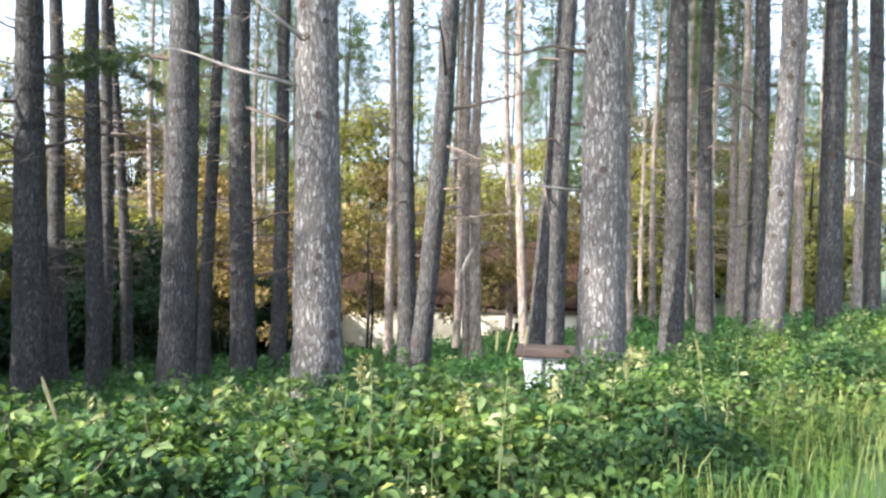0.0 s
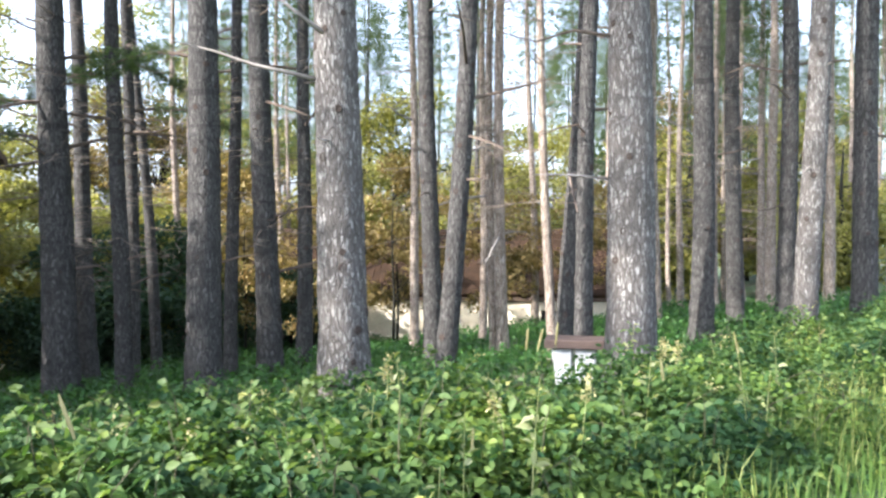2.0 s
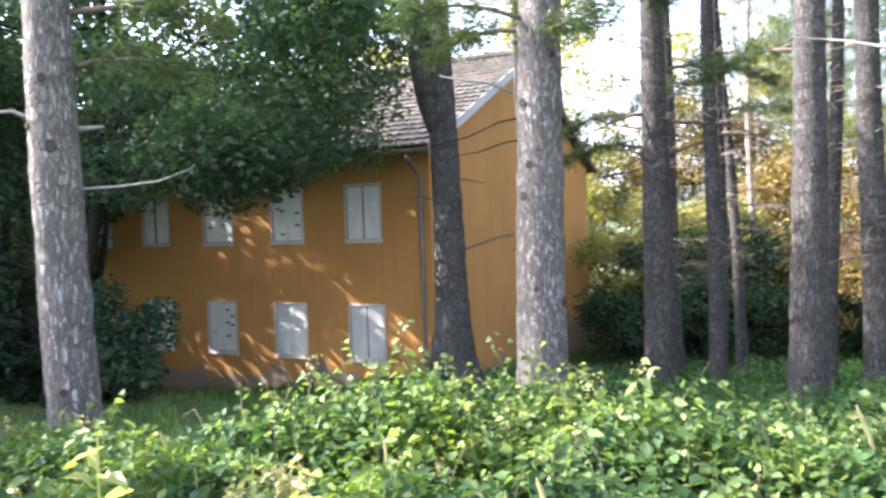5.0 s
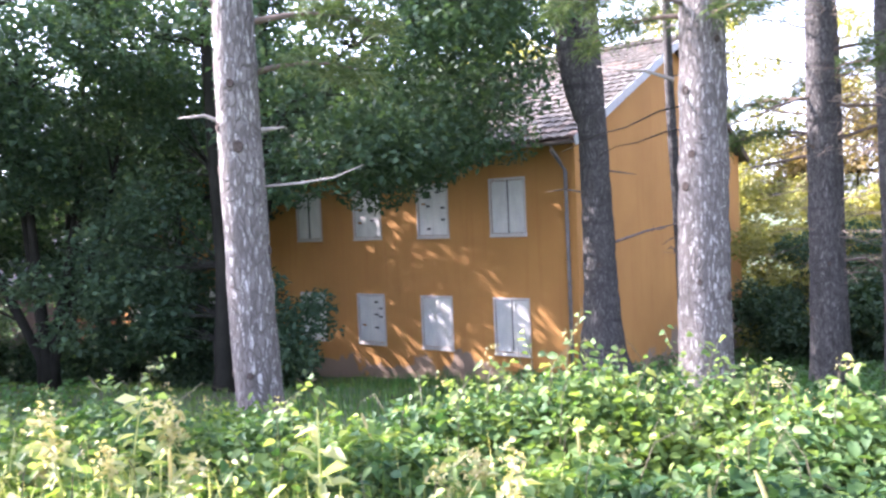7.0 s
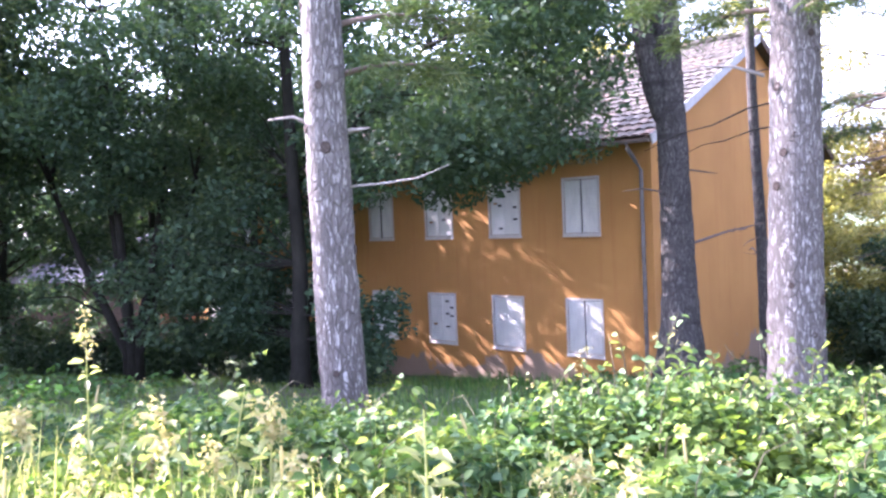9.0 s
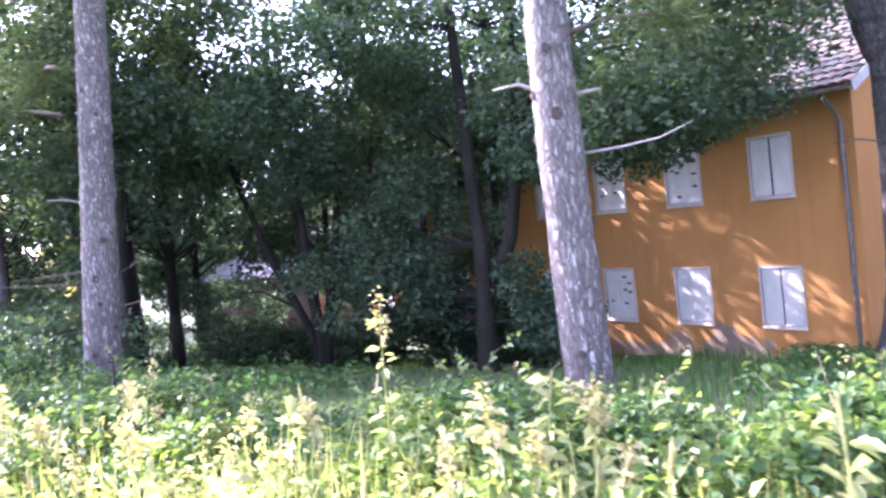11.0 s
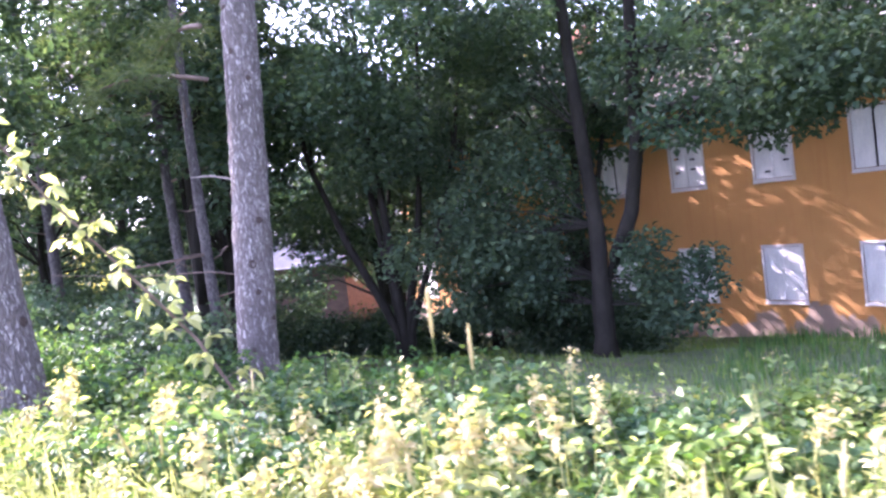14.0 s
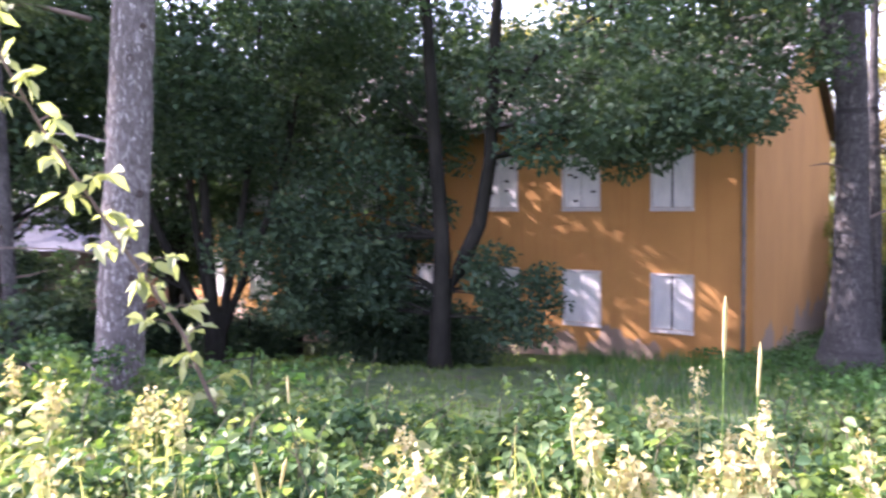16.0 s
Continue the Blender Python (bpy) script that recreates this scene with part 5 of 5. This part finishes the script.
# ---- scars of lost branches on the pale pines ----


def scars(tree, n, seed):
    """Dark knots with a swollen rim, set in whorls into the bark."""
    rng = random.Random(seed)
    pts, rad = STEMS[tree.name]
    for i in range(n):
        k, a = 5 + int(34 * (i + rng.uniform(0, 0.9)) / n), rng.uniform(0, 2 * math.pi)
        w = rng.uniform(0.02, 0.038)
        bm = bmesh.new()
        for q, (r0, r1) in enumerate(((1.5, 1.12), (1.12, 0.8), (0.8, 0.0))):
            ring = [[(-0.03, 0.01, 0.006, 0.0)[q + j], r * w * math.cos(t), r * w * 1.12 * math.sin(t)] for j, r in ((0, r0), (1, r1)) for t in [2 * math.pi * m / 9 for m in range(9)]]
            vs = [bm.verts.new((x, y * (1 + 0.15 * math.sin(3 * i + 5 * y / w)), z)) for x, y, z in ring]
            for m in range(9):
                bm.faces.new((vs[m], vs[(m + 1) % 9], vs[9 + (m + 1) % 9], vs[9 + m]))
        bmesh.ops.remove_doubles(bm, verts=bm.verts, dist=1e-4)
        bmesh.ops.recalc_face_normals(bm, faces=bm.faces)
        ob = part("branch_scar", bm, KNOT, tree, "", True)
        p = pts[k]
        ob.matrix_local = Matrix.Translation((p[0] + math.cos(a) * rad[k] * 0.985, p[1] + math.sin(a) * rad[k] * 0.985, p[2])) @ Matrix.Rotation(a, 4, "Z")


KNOT = plain_material("dark_branch_knot", (0.03, 0.024, 0.02), (0.08, 0.062, 0.05), 40.0, 0.95, 0.4, 0.004, (1, 1, 1), 0.1)
for k, tr in enumerate((tree_a, tree_b, tree_c, tree_d, tree_e, tree_f)):
    scars(tr, 26, 700 + k)
for k, tr in enumerate(near_pines + [fork]):
    scars(tr, 16, 720 + k)
leaf_tree("ground_shrub", 1.55, 9.15, "small yellow-green shrub at the foot of a pine", "shrub", [[(0, 0, 0, 0.015), (0.03, 0, 0.3, 0.01), (0.05, 0.02, 0.6, 0.004)]],
          clump_cloud(61, 9, (0, 0, 0.45), (0.26, 0.26, 0.32), 0.1, 0.18, 0.1), 420, 0.07, LEAF_SHOOT, 62, limb=0.005)

# ---- branches that stand out ----
branch_of(tree_a, [(-4.62, 5.2, 1.83), (-4.3, 5.42, 1.85), (-4.1, 5.58, 1.88), (-3.9, 5.72, 1.97)], 0.012)
branch_of(tree_a, [(-4.6, 5.3, 2.28), (-4.45, 5.42, 2.3)], 0.025)
branch_of(tree_a, [(-4.75, 5.1, 2.33), (-4.85, 4.97, 2.4), (-4.97, 4.82, 2.38)], 0.022)
branch_of(tree_b, [(-2.6, 9.0, 2.82), (-2.85, 8.85, 2.93), (-3.0, 8.75, 2.94), (-3.25, 8.6, 3.0)], 0.021)
branch_of(tree_b, [(-2.5, 9.3, 2.35), (-2.8, 9.25, 2.33), (-3.1, 9.2, 2.24), (-3.3, 9.15, 2.22), (-3.5, 9.1, 2.13)], 0.011, BARK_DARK)
branch_of(tree_b, [(-2.5, 9.3, 2.6), (-2.85, 9.22, 2.55), (-3.2, 9.15, 2.41), (-3.5, 9.1, 2.36), (-3.9, 9.0, 2.2)], 0.012, BARK_DARK)
branch_of(tree_c, [(1.55, 9.6, 2.8), (0.9, 9.72, 2.95), (0.5, 9.85, 3.1), (0.0, 9.95, 3.22)], 0.024)
branch_of(tree_c, [(1.6, 9.5, 3.25), (1.3, 9.45, 3.45), (0.9, 9.4, 3.75)], 0.026)
branch_of(tree_d, [(4.75, 9.6, 1.81), (4.3, 9.75, 1.86), (3.95, 9.88, 1.87)], 0.02)
branch_of(tree_d, [(4.75, 9.5, 3.35), (4.3, 9.6, 3.42), (3.9, 9.7, 3.3), (3.5, 9.8, 3.42)], 0.022, TWIG)
branch_of(tree_e, [(-11.3, 3.6, 1.0), (-11.7, 3.1, 1.15), (-12.2, 2.5, 1.2), (-12.9, 1.7, 1.35)], 0.01, TWIG)
for k, (tr, z, hd, ln) in enumerate(((tree_b, 4.6, 75, 1.5), (tree_b, 4.7, 140, 1.6), (tree_b, 4.9, -70, 1.5), (tree_b, 5.0, 20, 1.4), (tree_b, 4.5, -120, 1.2), (tree_a, 3.45, -60, 1.0), (tree_a, 3.85, -45, 1.15),
                                     (tree_e, 4.8, 90, 1.6), (tree_e, 4.2, 150, 1.4))):
    bough(tr, (0, 0, z), hd, ln, 500 + k)
for k, (tr_x, tr_y, z, hd, ln) in enumerate(((-2.55, 16.0, 5.2, 80, 2.4), (-2.55, 16.0, 6.0, -70, 2.2), (-2.55, 16.0, 4.6, 120, 2.0), (-1.6, 16.32, 5.8, 60, 2.0), (-1.87, 19.08, 6.0, -80, 2.2), (0.02, 13.92, 5.4, 70, 1.8))):
    tree = next(o for o in bpy.data.objects if o.name.startswith("pine_tree") and abs(o.location.x - tr_x) + abs(o.location.y - tr_y) < 0.02)
    bough(tree, (0, 0, z), hd, ln, 600 + k, 0.25)


def twiggy(x, y, z, dx, dy, ln, w, seed):
    """A bare dead limb with crooked side twigs on the pine that stands at x, y."""
    rng = random.Random(seed)
    tree = next(o for o in bpy.data.objects if o.name.startswith("pine_tree") and abs(o.location.x - x) + abs(o.location.y - y) < 0.02)
    bm = bmesh.new()
    d, p = Vector((dx, dy, 0.0)), Vector((0.0, 0.0, z - tree.location.z))
    pts = [p + d * ln * q + Vector((0.04 * rng.gauss(0, 1), 0.04 * rng.gauss(0, 1), ln * (0.1 * math.sin(3 * q + seed) - 0.07 * q))) for q in (0, 0.2, 0.4, 0.6, 0.8, 1.0)]
    tube(bm, pts, [w * (1 - 0.17 * k) for k in range(6)], 6)
    for k in range(7):
        a = pts[1 + k % 4].lerp(pts[2 + k % 4], rng.random())
        e = a + (d * rng.uniform(0.2, 0.9) + Vector((rng.gauss(0, 0.5), rng.gauss(0, 0.5), rng.gauss(0, 0.6)))) * 0.34 * ln
        m = a.lerp(e, 0.5) + Vector((0, 0, rng.uniform(-0.05, 0.05)))
        tube(bm, [a, m, e], [w * 0.4, w * 0.28, w * 0.1], 4)
    part("dead_branch", bm, TWIG, tree, "", True)


for k, (x, y, z, side, ln, w) in enumerate(((-2.55, 16.0, 3.15, 1, 1.9, 0.035), (-2.55, 16.0, 2.5, 1, 1.2, 0.018), (-2.55, 16.0, 2.8, 1, 1.1, 0.016), (-2.55, 16.0, 4.1, 1, 1.7, 0.02), (-2.55, 16.0, 4.6, 1, 1.9, 0.022),
                                            (-2.55, 16.0, 3.6, -1, 1.2, 0.02), (-2.55, 16.0, 2.9, -1, 1.0, 0.016), (-1.6, 16.32, 3.0, 1, 1.0, 0.016), (-1.6, 16.32, 3.9, 1, 1.3, 0.018), (-1.6, 16.32, 4.5, -1, 1.2, 0.018),
                                            (-6.02, 14.35, 4.5, 1, 1.5, 0.018), (-6.02, 14.35, 5.2, 1, 2.0, 0.022), (-6.02, 14.35, 4.9, -1, 1.2, 0.016))):
    twiggy(x, y, z, -0.8 * side, -0.6 * side, ln, w, 900 + k)

# ---- bench beside the pine ----


def build_bench():
    x, y = 4.5, 9.95
    z = gz(x, y)
    bench = empty("bench", x, y, z, "rough bench with a brown plank seat on whitewashed stone legs", "bench")
    bench.rotation_euler = (0, 0, radians(-24))
    bm = bmesh.new()
    box(bm, -0.36, 0.62, -0.2, 0.2, 0.53, 0.63, 0.012)
    part("seat", bm, BROWNWOOD, bench, "thick brown plank")
    for x0 in (-0.28, -0.015, 0.3):
        bm = bmesh.new()
        box(bm, x0, x0 + 0.24, -0.14, 0.14, -0.12, 0.53, 0.02)
        for v in bm.verts:
            if v.co.z < 0.1:
                v.co.x = x0 + 0.12 + (v.co.x - x0 - 0.12) * (0.62 if x0 < -0.1 else 0.9) + (0.03 if x0 < -0.1 else 0)
        part("leg", bm, WHITEWASH, bench, "flaking whitewashed stone leg")


build_bench()

# ---- weeds and tall grass of the verge ----


def weed(x, y, h, seed, label="tall verge weed with pale yellow-green leaves and flower top", lean=(0.0, 0.0), big=1.0, flower=True):
    rng = np.random.default_rng(seed)
    z = gz(x, y) - 0.02
    plant = empty("tall_weed", x, y, z, label, "weed", "tall weeds of the verge")
    t = np.linspace(0, 1, 7)
    bx, by = lean[0] + rng.normal(0, 0.05), lean[1] + rng.normal(0, 0.05)
    pts = np.column_stack([bx * t ** 2 * h, by * t ** 2 * h, t * h])
    bm = bmesh.new()
    tube(bm, [tuple(p) for p in pts], list(np.linspace(0.006, 0.002, 7) * big), 5)
    part("stalk", bm, LEAF_WEED, plant)
    n = int(26 * h * big)
    tt = rng.uniform(0.25, 0.97, n)
    a = np.arange(n) * 2.4 + rng.uniform(0, 1, n)
    base = np.column_stack([np.interp(tt, t, pts[:, k]) for k in range(3)])
    out = np.column_stack([np.cos(a), np.sin(a), rng.uniform(-0.1, 0.5, n)])
    v, f = leaves(base + out * 0.012, rng.uniform(0.05, 0.1, n) * big * (1.25 - 0.6 * tt), rng, 0.6, 0.42, 0.2, True, out * 3)
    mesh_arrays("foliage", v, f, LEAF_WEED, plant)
    if flower:
        n = int(60 * big)
        tt = rng.uniform(0.84, 1.04, n)
        base = np.column_stack([np.interp(tt, t, pts[:, 0]), np.interp(tt, t, pts[:, 1]), tt * h]) + rng.normal(0, 0.016 * big, (n, 3))
        v, f = leaves(base, rng.uniform(0.012, 0.03, n) * big, rng, 0.4, 0.7, 0.2)
        tagged(mesh_arrays("flower_head", v, f, STRAW, plant), "", "", "", "stuff")
    return plant


def seed_grass(x, y, h, seed, lean=0.05):
    rng = np.random.default_rng(seed)
    z = gz(x, y) - 0.02
    plant = empty("seed_head_grass", x, y, z, "tall grass stalk with a pale cylindrical seed head", "grass", "seed-head grasses")
    a = rng.uniform(0, 6.28)
    q = [(lean * h * t * t * math.cos(a), lean * h * t * t * math.sin(a), h * t) for t in (0, 0.3, 0.6, 0.86)]
    bm = bmesh.new()
    tube(bm, q, [0.003, 0.0025, 0.002, 0.0018], 5)
    part("stalk", bm, GRASS, plant)
    bm = bmesh.new()
    e = (lean * h * math.cos(a), lean * h * math.sin(a), h)
    tube(bm, [q[-1], tuple(0.8 * q[-1][k] + 0.2 * e[k] for k in range(3)), tuple(0.2 * q[-1][k] + 0.8 * e[k] for k in range(3)), e], [0.003, 0.0065, 0.006, 0.002], 7, 0.25, random.Random(seed))
    part("seed_head", bm, STRAW, plant)


weed(-3.52, 2.66, 1.2, 1, "tall slender weed with bright leaves rising from the brambles", (0.02, -0.04), 1.05)
_r = random.Random(31)
for k in range(150):
    u = _r.uniform(1.2, 13.5)
    s = _r.uniform(1.7, 3.5)
    x, y = us(u, s)
    weed(x, y, _r.uniform(0.5, 0.95), 40 + k, big=_r.uniform(1.0, 1.7), lean=(_r.uniform(-0.15, 0.15), _r.uniform(-0.15, 0.15)), flower=_r.random() < 0.7)
for k in range(60):
    u = _r.uniform(2.5, 12.5)
    x, y = us(u, _r.uniform(1.6, 2.5))
    weed(x, y, _r.uniform(0.45, 0.8), 240 + k, big=_r.uniform(1.3, 2.0), lean=(_r.uniform(-0.2, 0.2), _r.uniform(-0.2, 0.2)), flower=_r.random() < 0.5)
for k in range(40):
    x, y = us(_r.uniform(-7, 1.2), _r.uniform(2.2, 4.6))
    weed(x, y, _r.uniform(0.5, 0.8), 140 + k, big=_r.uniform(0.8, 1.1), flower=_r.random() < 0.4)
seed_grass(-5.15, 1.19, 1.33, 3, 0.01)
seed_grass(-5.08, 1.3, 1.2, 4, 0.02)
for k in range(46):
    x, y = us(_r.uniform(-4, 12), _r.uniform(1.8, 3.4))
    seed_grass(x, y, _r.uniform(0.6, 1.0), 60 + k, _r.uniform(0.02, 0.25))


def shoot():
    """A tall young shoot arching over the verge, with paired leaves."""
    rng = np.random.default_rng(17)
    x, y = -8.1, 1.95
    z = gz(x, y)
    plant = empty("sapling_shoot", x, y, z, "tall young shoot with bright leaves arching over the verge", "sapling")
    pts = np.array([(0, 0, 0), (0.12, -0.25, 0.6), (0.22, -0.55, 1.15), (0.32, -0.95, 1.65), (0.42, -1.35, 2.15), (0.5, -1.65, 2.6), (0.55, -1.85, 2.95)])
    bm = bmesh.new()
    tube(bm, [tuple(p) for p in pts], [0.014, 0.012, 0.011, 0.009, 0.007, 0.005, 0.003], 7)
    part("stem", bm, TWIG, plant, "", True)
    t = np.linspace(0, 1, 7)
    cs, ax, sz = [], [], []
    for k in range(32):
        q = 0.16 + 0.84 * k / 31
        node_at = np.array([np.interp(q, t, pts[:, i]) for i in range(3)])
        a = 2.4 * k + rng.uniform(-0.3, 0.3)
        reach = 0.22 - 0.12 * q
        tip = node_at + np.array([math.cos(a), math.sin(a), 0.25]) * reach
        bm = bmesh.new()
        tube(bm, [tuple(node_at), tuple(0.5 * (node_at + tip) + np.array([0, 0, 0.02])), tuple(tip)], [0.0035, 0.0025, 0.0015], 4)
        part("leaf_stalk", bm, TWIG, plant)
        for _ in range(int(9 - 4 * q)):
            o = np.array([math.cos(a), math.sin(a), 0.0]) * rng.uniform(-0.2, 1.2) + rng.normal(0, 0.6, 3) - np.array([0, 0, 0.55])
            cs.append(node_at + (tip - node_at) * rng.uniform(0.35, 1.05))
            ax.append(o * 3)
            sz.append(rng.uniform(0.07, 0.12))
    v, f = leaves(np.array(cs), np.array(sz), rng, 0.3, 0.52, 0.2, True, np.array(ax))
    mesh_arrays("foliage", v, f, LEAF_WEED, plant)


shoot()
house, slope = build_house()
build_outbuilding()
build_shed()
roof_tiles(house, slope)
